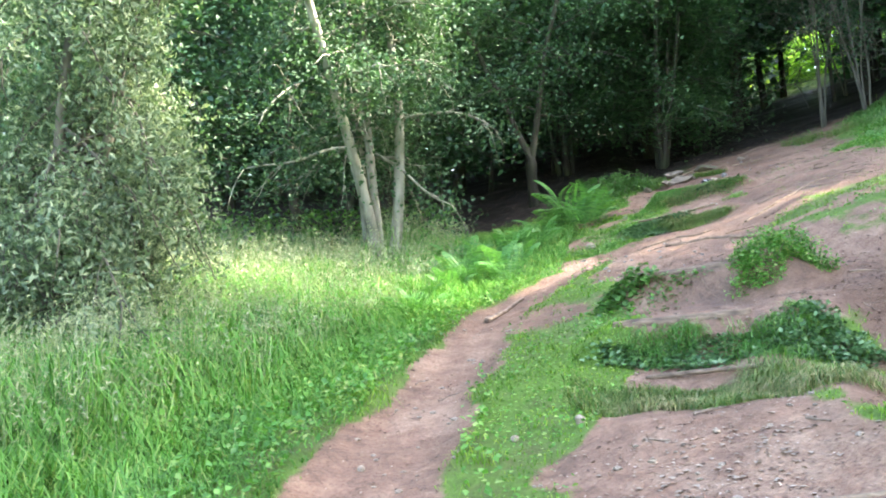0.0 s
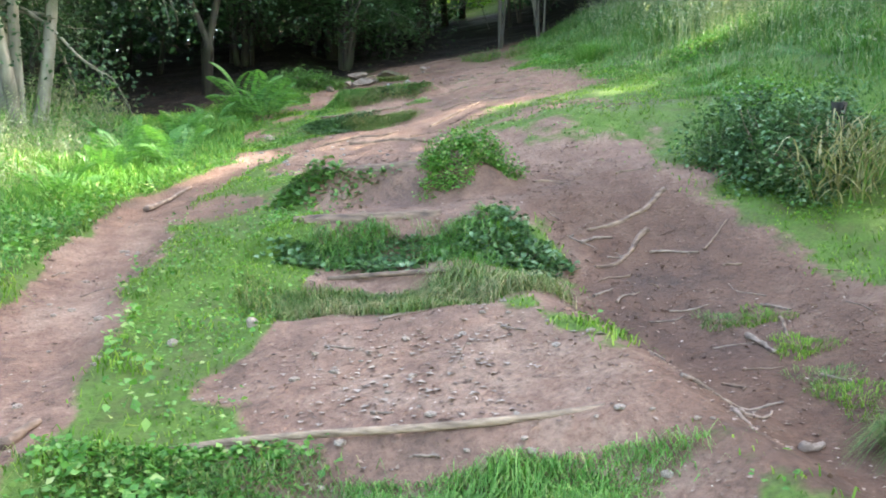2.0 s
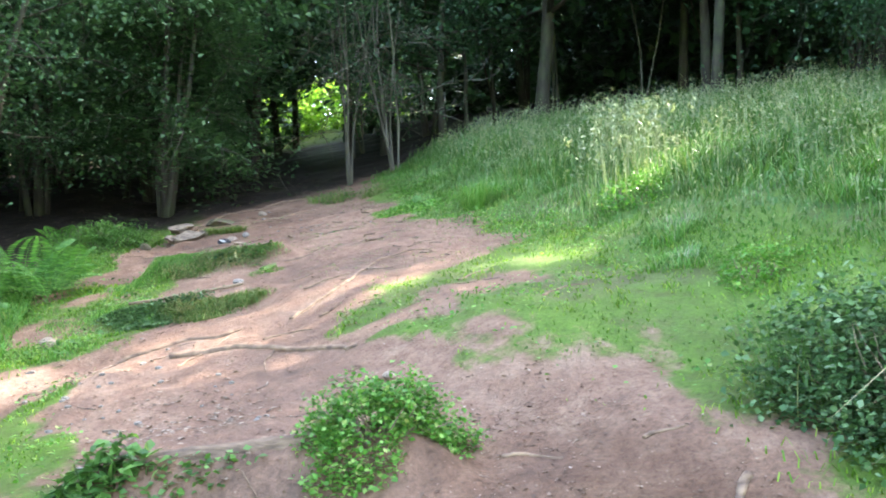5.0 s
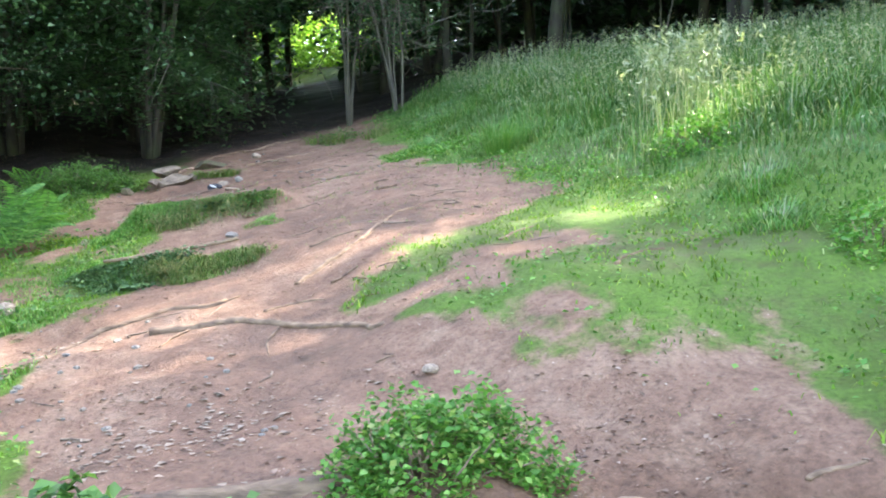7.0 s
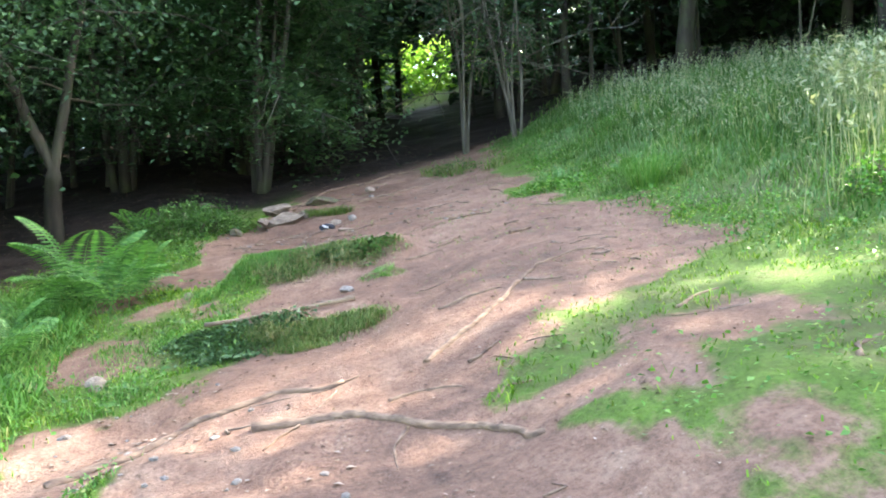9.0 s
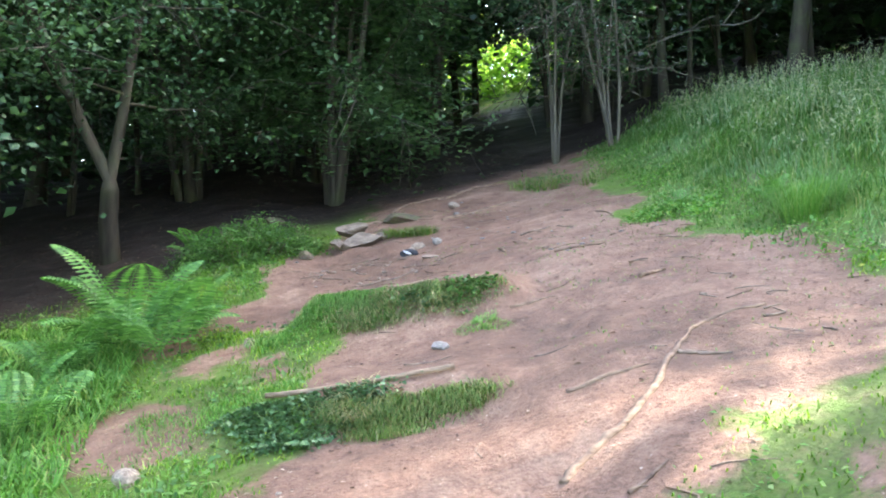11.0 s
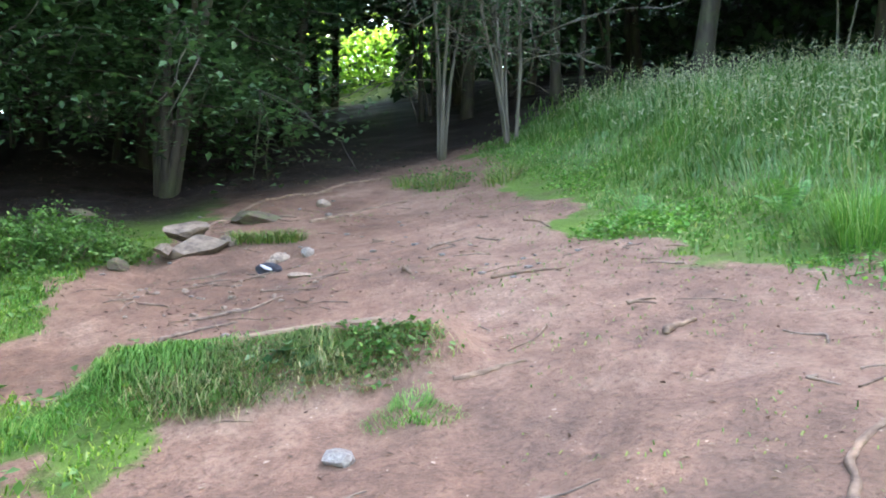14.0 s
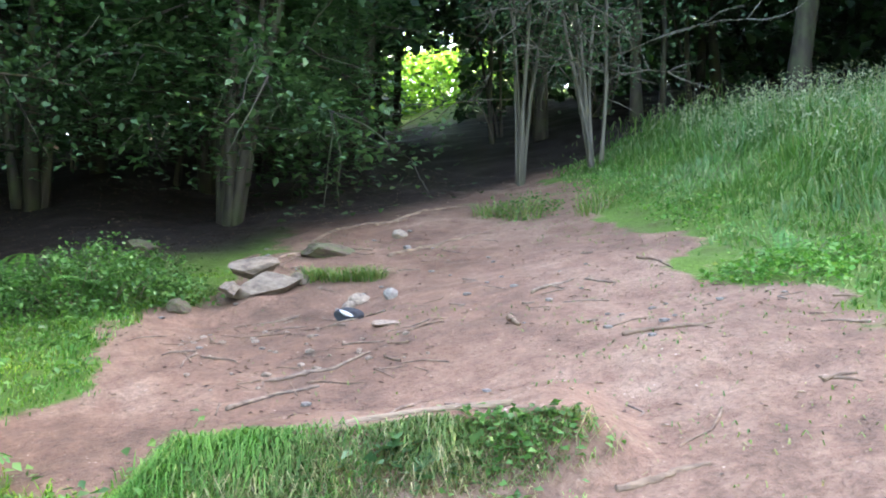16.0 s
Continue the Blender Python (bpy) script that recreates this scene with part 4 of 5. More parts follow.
def bush(name, place, rx, ry, high, n, size, foliage, label, category="bush", stems=30, turn=0.0, seed=50):
    """A low bush: thin stems from the ground and leaves over a rounded, uneven heap."""
    gen = np.random.default_rng(seed)
    x, y = place
    z = at_ground(x, y)
    root = thing(name, (x, y, z, 0, 0, turn), label, category)
    sets = []
    for _ in range(stems):
        a, r = gen.uniform(0, 6.28), gen.uniform(0.1, 0.9)
        q, rr = limb((math.cos(a) * rx * r * 0.5, math.sin(a) * ry * r * 0.5, -0.05), (math.cos(a) * r, math.sin(a) * r, 1.0), high * gen.uniform(0.7, 1.1), 0.006, gen, 0.35, 6, -0.05)
        sets.append(tube(q, rr, 4))
    v, f = joined(sets)
    tagged(part("woody_growth", np_mesh("woody_growth", v, f, M_STICK, True), root), kind="stuff")
    a, e = gen.uniform(0, 6.28, n), np.arcsin(gen.uniform(0.0, 1, n))
    r = gen.uniform(0.45, 1.0, n) ** 0.5 * (1 + 0.22 * np.sin(a * 3 + seed) + 0.15 * np.sin(a * 7 + e * 5) + 0.1 * gen.normal(size=n))
    c = np.stack([np.cos(a) * np.cos(e) * rx * r, np.sin(a) * np.cos(e) * ry * r, np.sin(e) * high * r], -1)
    t = math.radians(turn)
    wx, wy = x + c[:, 0] * math.cos(t) - c[:, 1] * math.sin(t), y + c[:, 0] * math.sin(t) + c[:, 1] * math.cos(t)
    c[:, 2] = np.maximum(c[:, 2], 0.01) + height(wx, wy) - z
    v, *f = leaves(c, size * gen.uniform(0.6, 1.3, n), 0.55, 0.72)
    part("foliage", np_mesh("foliage", v, f, foliage), root)
    return root


bush("bramble_bush", (4.66, 5.92), 0.66, 0.52, 0.48, 15000, 0.038, M_IVY, "dark glossy bramble bush beside bare earth", seed=51, stems=60, turn=-20)
bush("nettle_clump", (2.6, 7.08), 0.38, 0.2, 0.23, 5600, 0.028, M_LUSH, "bushy green nettles on the end of a step", "plant", seed=52, turn=-8)
bush("bramble_clump", (2.34, 5.66), 0.36, 0.24, 0.14, 1700, 0.044, M_IVY, "dark bramble clump at the end of a step", "plant", seed=53, turn=-40)
bush("fern_thicket", (3.25, 16.95), 0.75, 0.5, 0.34, 8500, 0.032, M_HERB, "shaded green herbs and fern beside a rock", "plant", seed=54)
bush("herb_clump", (7.35, 18.0), 0.42, 0.4, 0.2, 500, 0.035, M_HERB, "grey-green weeds at the head of the bare path", "plant", seed=57)
bush("herb_clump", (6.6, 14.0), 0.45, 0.4, 0.12, 1300, 0.035, M_LUSH, "leafy weeds at the foot of the meadow bank", "plant", seed=58)



def tussock(cx, cy, n, tall, wide, label, material, width=0.0036, lean=(0.2, 1.25)):
    """Grass blades leaning outwards from one foot."""
    a = rng.uniform(0, 6.28, n)
    r = np.sqrt(rng.uniform(0, 1, n)) * wide * (1 + 0.4 * np.sin(3 * a + cx * 9))
    x, y = cx + r * np.cos(a), cy + r * np.sin(a)
    v, *f = blades(np.stack([x, y, height(x, y)], -1), tall * rng.uniform(0.5, 1.1, n), np.full(n, width), rng.uniform(*lean, n), a + rng.normal(size=n) * 0.5)
    return tagged(new("grass_tussock", np_mesh("grass_tussock", v, f, material)), label, "grass", kind="stuff")


def strands(base, tall, wide, lean, yaw, n=6):
    """Long arching grass: narrow ribbons that bend over in a smooth curve."""
    k = len(base)
    t = np.linspace(0, 1, n)[None, :]
    out = (tall * lean)[:, None] * t ** 1.6 * 0.8
    up = tall[:, None] * (t - (0.32 + 0.34 * lean)[:, None] * t ** 2.4)
    c = base[:, None] + np.stack([np.cos(yaw)[:, None] * out, np.sin(yaw)[:, None] * out, up], -1)
    side = np.stack([-np.sin(yaw), np.cos(yaw), np.zeros(k)], -1)[:, None] * (wide[:, None] * (1 - 0.85 * t ** 2) / 2)[:, :, None]
    v = np.stack([c - side, c + side], 2).reshape(-1, 3)
    i = (np.arange(k)[:, None] * n + np.arange(n - 1)[None, :]).ravel()[:, None] * 2
    return v, i + np.array([[0, 1, 3, 2]])


def arching_tussock(cx, cy, n, tall, wide, label, material, lean=(0.5, 1.5), width=0.006, lift=0.0):
    a = rng.uniform(0, 6.28, n)
    r = np.sqrt(rng.uniform(0, 1, n)) * wide
    x, y = cx + r * np.cos(a), cy + r * np.sin(a)
    v, *f = strands(np.stack([x, y, height(x, y) + lift * rng.uniform(0, 1, n)], -1), tall * rng.uniform(0.5, 1.1, n), width * rng.uniform(0.6, 1.2, n), rng.uniform(*lean, n), a + rng.normal(size=n) * 0.7)
    return tagged(new("grass_tussock", np_mesh("grass_tussock", v, f, material)), label, "grass", kind="stuff")


for cx, cy, tall, n in [(4.46, 5.42, 0.5, 36), (4.64, 5.36, 0.56, 50), (4.82, 5.36, 0.56, 50), (4.98, 5.44, 0.5, 36), (4.72, 5.5, 0.75, 46), (4.85, 5.62, 0.85, 40)]:
    arching_tussock(cx, cy, n, tall, 0.14, "tall dry grass arching out of a bramble bush", M_DRY, (0.7, 1.9), 0.011, 0.3)
    arching_tussock(cx, cy, n // 2, tall * 0.9, 0.18, "tall green grass growing through a bramble bush", M_BANK, (0.6, 1.8), 0.009, 0.25)
arching_tussock(4.55, 6.35, 160, 0.75, 0.4, "tall grass standing behind a bramble bush", M_GRASS, (0.1, 0.8))
for u in (0.85, 1.0, 1.14, 1.26):
    x, y = on_step(1, u, -0.2)
    arching_tussock(x, y, 130, 0.24, 0.09, "dry arching tussock at the end of a step", M_DRY, (0.8, 1.7), 0.0055)
    arching_tussock(x, y, 130, 0.22, 0.11, "green arching tussock at the end of a step", M_BANK, (0.8, 1.7), 0.005)
for u in (0.0, 0.2, 0.4, 0.6):
    x, y = on_step(1, u, -0.3)
    arching_tussock(x, y, 110, 0.15, 0.13, "matted grass hanging over a step front", M_BANK, (0.9, 1.8), 0.005)
    arching_tussock(x, y, 50, 0.15, 0.13, "straw hanging over a step front", M_DRY, (0.9, 1.8), 0.005)
for u, v_ in ((0.3, -0.1), (0.42, -0.12), (0.52, -0.1), (1.22, -0.2), (1.36, -0.3), (1.42, -0.05), (1.3, 0.1)):
    x, y = on_step(2, u, v_)
    arching_tussock(x, y, 100, 0.11, 0.09, "bright green grass tussock on a bramble-covered step", M_LUSH, (0.8, 1.8), 0.006)
for x, y in ((3.98, 16.85), (3.86, 16.75), (4.82, 16.5), (4.95, 16.42), (5.05, 16.3), (4.7, 16.6)):
    arching_tussock(x, y, 120, 0.2, 0.1, "green grass tuft against a sandstone rock", M_BANK, (0.5, 1.5), 0.008)
x, y = on_step(4, 0.56, -0.1)
arching_tussock(x, y, 150, 0.2, 0.09, "dry arching tussock on a step front", M_DRY, (0.8, 1.7), 0.006)
for u in (0.05, 0.2, 0.36, 0.5):
    x, y = on_step(5, u, -0.16)
    arching_tussock(x, y, 70, 0.11, 0.09, "arching grass on the upper step front", M_LUSH, (0.8, 1.7), 0.006)
    arching_tussock(x, y, 40, 0.13, 0.09, "straw-tipped grass on the upper step front", M_BANK, (0.8, 1.7), 0.006)
TUFT = "small green turf tuft on bare earth"
for cx, cy, n, material in [(4.02, 12.38, 520, M_LUSH), (3.08, 4.56, 420, M_BANK), (3.26, 4.46, 380, M_TURF), (3.14, 4.02, 460, M_TURF), (2.98, 3.68, 320, M_BANK), (2.95, 3.5, 380, M_TURF)]:
    tussock(cx, cy, n, 0.04, 0.14, TUFT, material, 0.0035, (0.4, 1.6))
tussock(2.9, 3.02, 700, 0.2, 0.14, "coarse arching grass tussock on bare earth", M_BANK, 0.005, (0.6, 1.7))
tussock(6.6, 12.4, 900, 0.38, 0.2, "coarse bright grass tussock at the meadow edge", M_LUSH)
for cx, cy, tall in [(6.05, 8.75, 0.14), (6.9, 7.7, 0.24), (5.55, 8.2, 0.1), (7.6, 7.9, 0.34)]:
    tussock(cx, cy, 360, tall, 0.24, "coarse grass tussock at the foot of the meadow", M_LUSH, 0.007, (0.6, 1.7))
    tussock(cx, cy, 60, tall * 1.15, 0.2, "pale grass stalks in a coarse tussock", M_SEED, 0.006, (0.2, 0.9))
for cx, cy in [(7.25, 17.9), (7.45, 18.2), (7.1, 18.3), (7.9, 17.6), (7.6, 17.2)]:
    arching_tussock(cx, cy, 110, 0.3, 0.2, "thin grass tuft at the head of the bare path", M_BANK, (0.3, 1.5), 0.008)

# ---- ferns ----


def frond_mesh(length, gen):
    """One fern frond: an arching rib with pairs of narrow leaflets."""
    n = 26
    s = np.linspace(0, 1, n)
    rib = np.stack([s * length * 0.75, 0.02 * np.sin(s * 4) * gen.normal(), length * (0.95 * s - 0.45 * s ** 2.4)], -1)
    v0, *f0 = tube(rib, np.linspace(0.006, 0.0015, n), 4)
    sets = [(v0, *f0)]
    way = np.gradient(rib, axis=0)
    way /= np.linalg.norm(way, axis=1)[:, None]
    side = np.array([0, 1.0, 0])
    for sg in (-1, 1):
        k = np.arange(4, n)
        ln = length * 0.27 * np.sin(np.pi * np.clip((1 - s[k]) * 0.93 + 0.05, 0, 1)) ** 0.8 + 0.01
        out = side * sg * 0.93 + way[k] * 0.35
        nrm = np.cross(way[k], side) * -1
        for a, b, w in ((0.0, 0.5, 1.0), (0.45, 1.0, 0.7)):
            root, tip = rib[k] + out * (ln * a)[:, None] - nrm * 0, rib[k] + out * (ln * b)[:, None] - np.array([0, 0, 1]) * (ln * 0.22 * b)[:, None]
            wid = way[k] * (length * 0.017 * w)
            mid = (root + tip) / 2 + nrm * 0.004
            v = np.stack([root, mid + wid, tip, mid - wid], 1).reshape(-1, 3)
            i = np.arange(len(k))[:, None] * 4
            sets.append((v, i + np.array([[0, 1, 2]]), i + np.array([[0, 2, 3]])))
    v, f = joined(sets)
    return np_mesh("frond", v, f, M_FERN)


fern_gen = np.random.default_rng(61)
FRONDS = [frond_mesh(1.0, fern_gen) for _ in range(4)]


def fern(x, y, fronds, size, label, lift=0.0, seed=1):
    gen = np.random.default_rng(seed)
    root = thing("fern", (x, y, at_ground(x, y, lift)), label, "fern", "ferns beside the path")
    for i in range(fronds):
        ob = part("frond", FRONDS[i % 4], root)
        sc = size * gen.uniform(0.75, 1.1)
        ob.matrix_basis = pose(gen.normal() * 0.08 * size, gen.normal() * 0.08 * size, 0, 0, gen.uniform(-30, 12), i * 360 / fronds + gen.uniform(-20, 20)) @ Matrix.Scale(sc, 4)
    return root


fern(1.95, 13.95, 7, 0.9, "large bright green fern on the grassy bank", seed=1)
big = thing("fern", (1.98, 14.0, at_ground(1.98, 14.0)), "tall upright fern frond standing over other ferns", "fern", "ferns beside the path")
for k, (tilt, turn, sc) in enumerate([(-26, 165, 1.05), (-20, 15, 0.95), (-10, 200, 0.95), (-14, 330, 0.85), (6, 235, 0.75)]):
    part("frond", FRONDS[k % 4], big).matrix_basis = pose(0.03 * k - 0.05, 0.02 * k, 0, 0, tilt, turn) @ Matrix.Scale(sc, 4)
fern(2.15, 13.75, 6, 0.7, "large bright green fern on the grassy bank", seed=2)
fern(1.5, 13.7, 6, 0.6, "bright green fern in the grass", seed=3)
fern(2.4, 14.1, 6, 0.6, "bright green fern in the grass", seed=4)
for i, (x, y) in enumerate([(-0.2, 11.6), (0.9, 13.3), (0.2, 12.9), (1.3, 12.8), (0.0, 10.7), (0.6, 11.7), (-0.7, 11.0), (0.75, 10.9), (-0.3, 12.5), (-1.0, 12.0)]):
    fern(x, y, 7, 0.55 + 0.03 * (i % 4), "bright green fern in the grass", seed=20 + i)
fern(0.95, 12.6, 9, 0.6, "bright green fern in the grass", seed=5)
fern(0.55, 12.2, 9, 0.6, "bright green fern in the grass", seed=6)
fern(-0.35, 9.8, 8, 0.55, "yellowing fern in the lush grass", seed=7)
fern(0.25, 11.2, 9, 0.6, "bright green fern in the grass", seed=8)
fern(6.75, 14.2, 8, 0.26, "small fern at the foot of the meadow bank", seed=9)
fern(6.9, 13.1, 8, 0.28, "small fern at the foot of the meadow bank", seed=10)
fern(3.35, 16.9, 10, 0.5, "shaded fern beside a rock", seed=11)
fern(2.75, 17.0, 9, 0.5, "shaded fern beside a rock", seed=12)

# tall pale stalks drooping over the meadow, and weeds below them
n = 240
f_ = rng.uniform(0, 1, n)
x = 6.6 + 2.3 * f_ + rng.normal(size=n) * 0.22
y = 9.9 + 2.5 * f_ + rng.normal(size=n) * 0.22
foot = np.stack([x, y, height(x, y)], -1)
h = rng.uniform(0.5, 0.8, n)
yaw = rng.uniform(3.2, 5.6, n)
tip = foot + np.stack([np.cos(yaw) * h * 0.35, np.sin(yaw) * h * 0.35, h * 0.95], -1)
c = np.repeat(tip, 4, axis=0) + rng.normal(size=(n * 4, 3)) * np.array([0.03, 0.03, 0.045])
stuff("tall_stalks", [blades(foot, h, np.full(n, 0.006), np.full(n, 0.35), yaw), leaves(c, 0.075, 0.1, 0.3, 0.5)], M_SEED, "tall pale drooping grass stalks in the meadow")
bush("herb_clump", (6.75, 9.95), 0.5, 0.35, 0.2, 1500, 0.035, M_LUSH, "bright weeds at the foot of pale meadow stalks", "plant", seed=59, turn=40)
bush("herb_clump", (5.6, 7.6), 0.3, 0.25, 0.14, 900, 0.032, M_LUSH, "bright weeds at the edge of the short turf", "plant", seed=60)

# ---- roots and sticks ----


def ground_limb(name, pts, r, label, category, material, sink=0.3, group="", seed=1, taper=0.5, lift=0.0):
    gen = np.random.default_rng(seed)
    pts = np.array(pts, float)
    n = max(10, int(8 * len(pts)))
    s = np.linspace(0, len(pts) - 1, n)
    x = np.interp(s, np.arange(len(pts)), pts[:, 0]) + gen.normal(size=n) * r * 0.35
    y = np.interp(s, np.arange(len(pts)), pts[:, 1]) + gen.normal(size=n) * r * 0.35
    for _ in range(2):
        x[1:-1], y[1:-1] = (x[:-2] + 2 * x[1:-1] + x[2:]) / 4, (y[:-2] + 2 * y[1:-1] + y[2:]) / 4
    rad = r * np.linspace(1, taper, n) * (1 + 0.1 * gen.normal(size=n))
    z = height(x, y) + rad * (1 - 2 * sink) + lift
    z[1:-1] = (z[:-2] + 2 * z[1:-1] + z[2:]) / 4
    v, *f = tube(np.stack([x, y, z], -1), rad, 7)
    return tagged(new(name, np_mesh(name, v, f, material, True)), label, category, group)


RT = "worn pale tree root crossing the bare earth"
for i, (pts, r) in enumerate([
        ([(3.72, 6.09), (3.5, 5.96), (3.24, 5.88), (3.0, 5.85)], 0.034),
        ([(3.35, 5.72), (3.24, 5.66), (3.14, 5.55), (2.96, 5.46), (2.8, 5.42)], 0.03),
        ([(3.41, 10.18), (3.59, 10.28), (3.77, 10.32), (4.02, 10.49), (4.26, 10.74), (4.45, 10.9), (4.63, 11.04), (4.84, 11.12), (5.13, 11.07)], 0.03),
        ([(3.8, 10.87), (3.95, 10.8), (4.08, 10.76), (4.19, 10.78)], 0.022),
        ([(1.55, 10.4), (1.9, 10.42), (2.24, 10.46), (2.42, 10.39), (2.66, 10.43), (2.98, 10.28)], 0.042),
        ([(2.45, 10.0), (2.7, 9.92), (2.9, 9.77), (3.03, 9.5), (3.24, 9.3), (3.31, 9.1), (3.33, 8.85)], 0.044),
        ([(3.01, 9.47), (2.91, 9.4), (2.85, 9.2)], 0.014),
        ([(3.06, 9.84), (3.24, 9.86), (3.39, 9.69)], 0.018),
        ([(3.39, 9.37), (3.5, 9.47), (3.59, 9.39)], 0.016),
        ([(5.51, 17.15), (5.75, 17.2), (6.0, 17.32), (6.35, 17.4), (6.75, 17.6)], 0.035),
        ([(4.24, 12.47), (4.36, 12.46), (4.45, 12.45), (4.54, 12.41)], 0.022),
        ([(6.0, 18.6), (6.6, 19.0), (7.2, 19.2)], 0.035),
        ([(5.2, 18.2), (5.9, 18.8), (6.4, 18.7)], 0.03),
        ([(4.55, 17.5), (4.9, 17.75), (5.2, 17.7), (5.5, 17.45)], 0.04),
        ([(4.5, 9.46), (4.66, 9.53), (4.82, 9.53)], 0.02),
        ([(4.35, 8.22), (4.5, 8.36), (4.63, 8.38), (4.83, 8.36)], 0.02),
        ([(3.11, 6.9), (3.2, 6.85), (3.3, 6.72)], 0.018),
        ([(3.6, 6.54), (3.7, 6.52), (3.8, 6.46)], 0.018)]):
    ground_limb("tree_root", pts, r * 0.68, RT, "root", M_ROOT, 0.44, "roots across the path", 70 + i, 0.55)

ground_limb("fallen_branch", [(0.36, 9.2), (0.55, 9.5), (0.8, 9.85)], 0.03, "pale fallen branch lying by the trail", "branch", M_STICK, 0.05, "fallen branches", 91)
LAIN = [
    ([(5.21, 13.69), (5.38, 13.58), (5.56, 13.49)], 0.012, "thin straight pale stick on bare earth", M_ROOT),
    ([(0.75, 3.28), (0.9, 3.42), (1.0, 3.5)], 0.013, "dark stick lying against the lowest step", M_STICK),
    ([(-0.38, 4.45), (-0.25, 4.62)], 0.03, "broken pale stick on the trail", M_ROOT),
    ([(3.02, 4.29), (3.02, 4.16), (2.98, 4.02)], 0.018, "dark branch lying in thin turf", M_STICK),
    ([(2.11, 3.51), (2.34, 3.59), (2.53, 3.64), (2.69, 3.61)], 0.011, "long thin stick lying on trodden earth", M_STICK),
    ([(2.29, 3.4), (2.43, 3.48), (2.6, 3.57)], 0.011, "thin stick lying across trodden earth", M_STICK),
    ([(2.23, 3.36), (2.24, 3.25)], 0.012, "short broken stick on trodden earth", M_STICK),
    ([(2.49, 3.27), (2.6, 3.28)], 0.022, "short thick piece of branch on trodden earth", M_STICK),
    ([(3.3, 4.36), (3.16, 4.14)], 0.012, "short pale stick in thin turf", M_ROOT),
    ([(3.37, 4.6), (3.43, 4.43)], 0.01, "short dark stick beside thin turf", M_STICK),
    ([(2.63, 5.13), (2.78, 5.17)], 0.009, "short dark stick on trodden earth", M_STICK),
    ([(2.72, 5.02), (2.8, 5.08), (2.91, 5.09)], 0.009, "curved twig on trodden earth", M_STICK),
    ([(2.86, 5.71), (2.98, 5.74), (3.09, 5.72)], 0.013, "weathered stick beside a root", M_STICK),
    ([(3.22, 5.47), (3.34, 5.41), (3.46, 5.3)], 0.011, "thin stick lying on trodden earth", M_STICK),
    ([(3.5, 5.3), (3.66, 5.4), (3.81, 5.49)], 0.008, "thin pale twig below a bramble bush", M_ROOT),
    ([(3.52, 9.89), (3.64, 9.91), (3.72, 9.93)], 0.009, "thin pale stick on bare earth", M_ROOT),
    ([(4.36, 10.8), (4.45, 10.72), (4.52, 10.6)], 0.011, "dark stick beside a pale root", M_STICK),
    ([(5.02, 12.15), (5.15, 12.22), (5.25, 12.22)], 0.017, "pale flake of branch on bare earth", M_ROOT),
    ([(5.48, 14.91), (5.66, 14.98), (5.82, 14.99)], 0.012, "dark stick on the upper path", M_STICK),
    ([(5.09, 14.51), (5.08, 14.38)], 0.018, "short pale stick on the upper path", M_ROOT),
    ([(5.22, 12.59), (5.35, 12.56)], 0.009, "thin pale twig on bare earth", M_ROOT),
    ([(6.39, 15.09), (6.42, 14.9), (6.37, 14.72)], 0.01, "thin curved stick near the meadow edge", M_ROOT),
    ([(3.55, 14.25), (3.75, 14.3), (3.95, 14.22)], 0.012, "dark stick in the earth above a step", M_STICK),
    ([(3.8, 14.5), (4.1, 14.42), (4.3, 14.5)], 0.011, "dark stick in the earth above a step", M_STICK),
]
for i, (pts, r, label, material) in enumerate(LAIN):
    ground_limb("fallen_branch", pts, r, label, "stick", material, 0.08, "fallen branches", 92 + i)


def sticks(n, x0, x1, y0, y1, seed, keep=0.4):
    gen = np.random.default_rng(seed)
    made = 0
    while made < n:
        x, y, a, ln = gen.uniform(x0, x1), gen.uniform(y0, y1), gen.uniform(0, 6.28), gen.uniform(0.07, 0.28)
        if bare(np.array(x), np.array(y)) < keep:
            continue
        dx, dy = math.cos(a) * ln / 2, math.sin(a) * ln / 2
        b = gen.normal() * 0.05
        ground_limb("twig", [(x - dx, y - dy), (x + b, y - b), (x + dx, y + dy)], gen.uniform(0.003, 0.008), "short fallen twig lying on bare earth", "twig", M_STICK if gen.uniform() < 0.6 else M_ROOT, 0.05, "twigs on the path", int(seed * 100 + made))
        made += 1


sticks(26, -1.0, 3.6, 3.0, 7.5, 1)
sticks(30, 0.5, 5.5, 7.5, 12.0, 2)
sticks(40, 3.0, 6.5, 12.0, 18.5, 3)
sticks(34, 3.4, 4.7, 14.0, 16.0, 4)

# ---- stones ----


def stone_mesh(name, seed, material, detail=2, cuts=7):
    """An angular stone about 1 across: a rough ball cut by flat breaks."""
    gen = np.random.default_rng(seed)
    bm = bmesh.new()
    bmesh.ops.create_icosphere(bm, subdivisions=detail, radius=0.5)
    planes = [(Vector(gen.normal(size=3)).normalized(), gen.uniform(0.26 if cuts < 12 else 0.19, 0.4 if cuts < 12 else 0.36)) for _ in range(cuts)]
    for v in bm.verts:
        for nn, dd in planes:
            over = v.co.dot(nn) - dd
            if over > 0:
                v.co -= nn * over
        v.co += v.co.normalized() * 0.035 * noise.noise(v.co * 5 + Vector((seed, 0, 0)))
    m = bpy.data.meshes.new(name)
    bm.to_mesh(m)
    bm.free()
    m.materials.append(material)
    return m


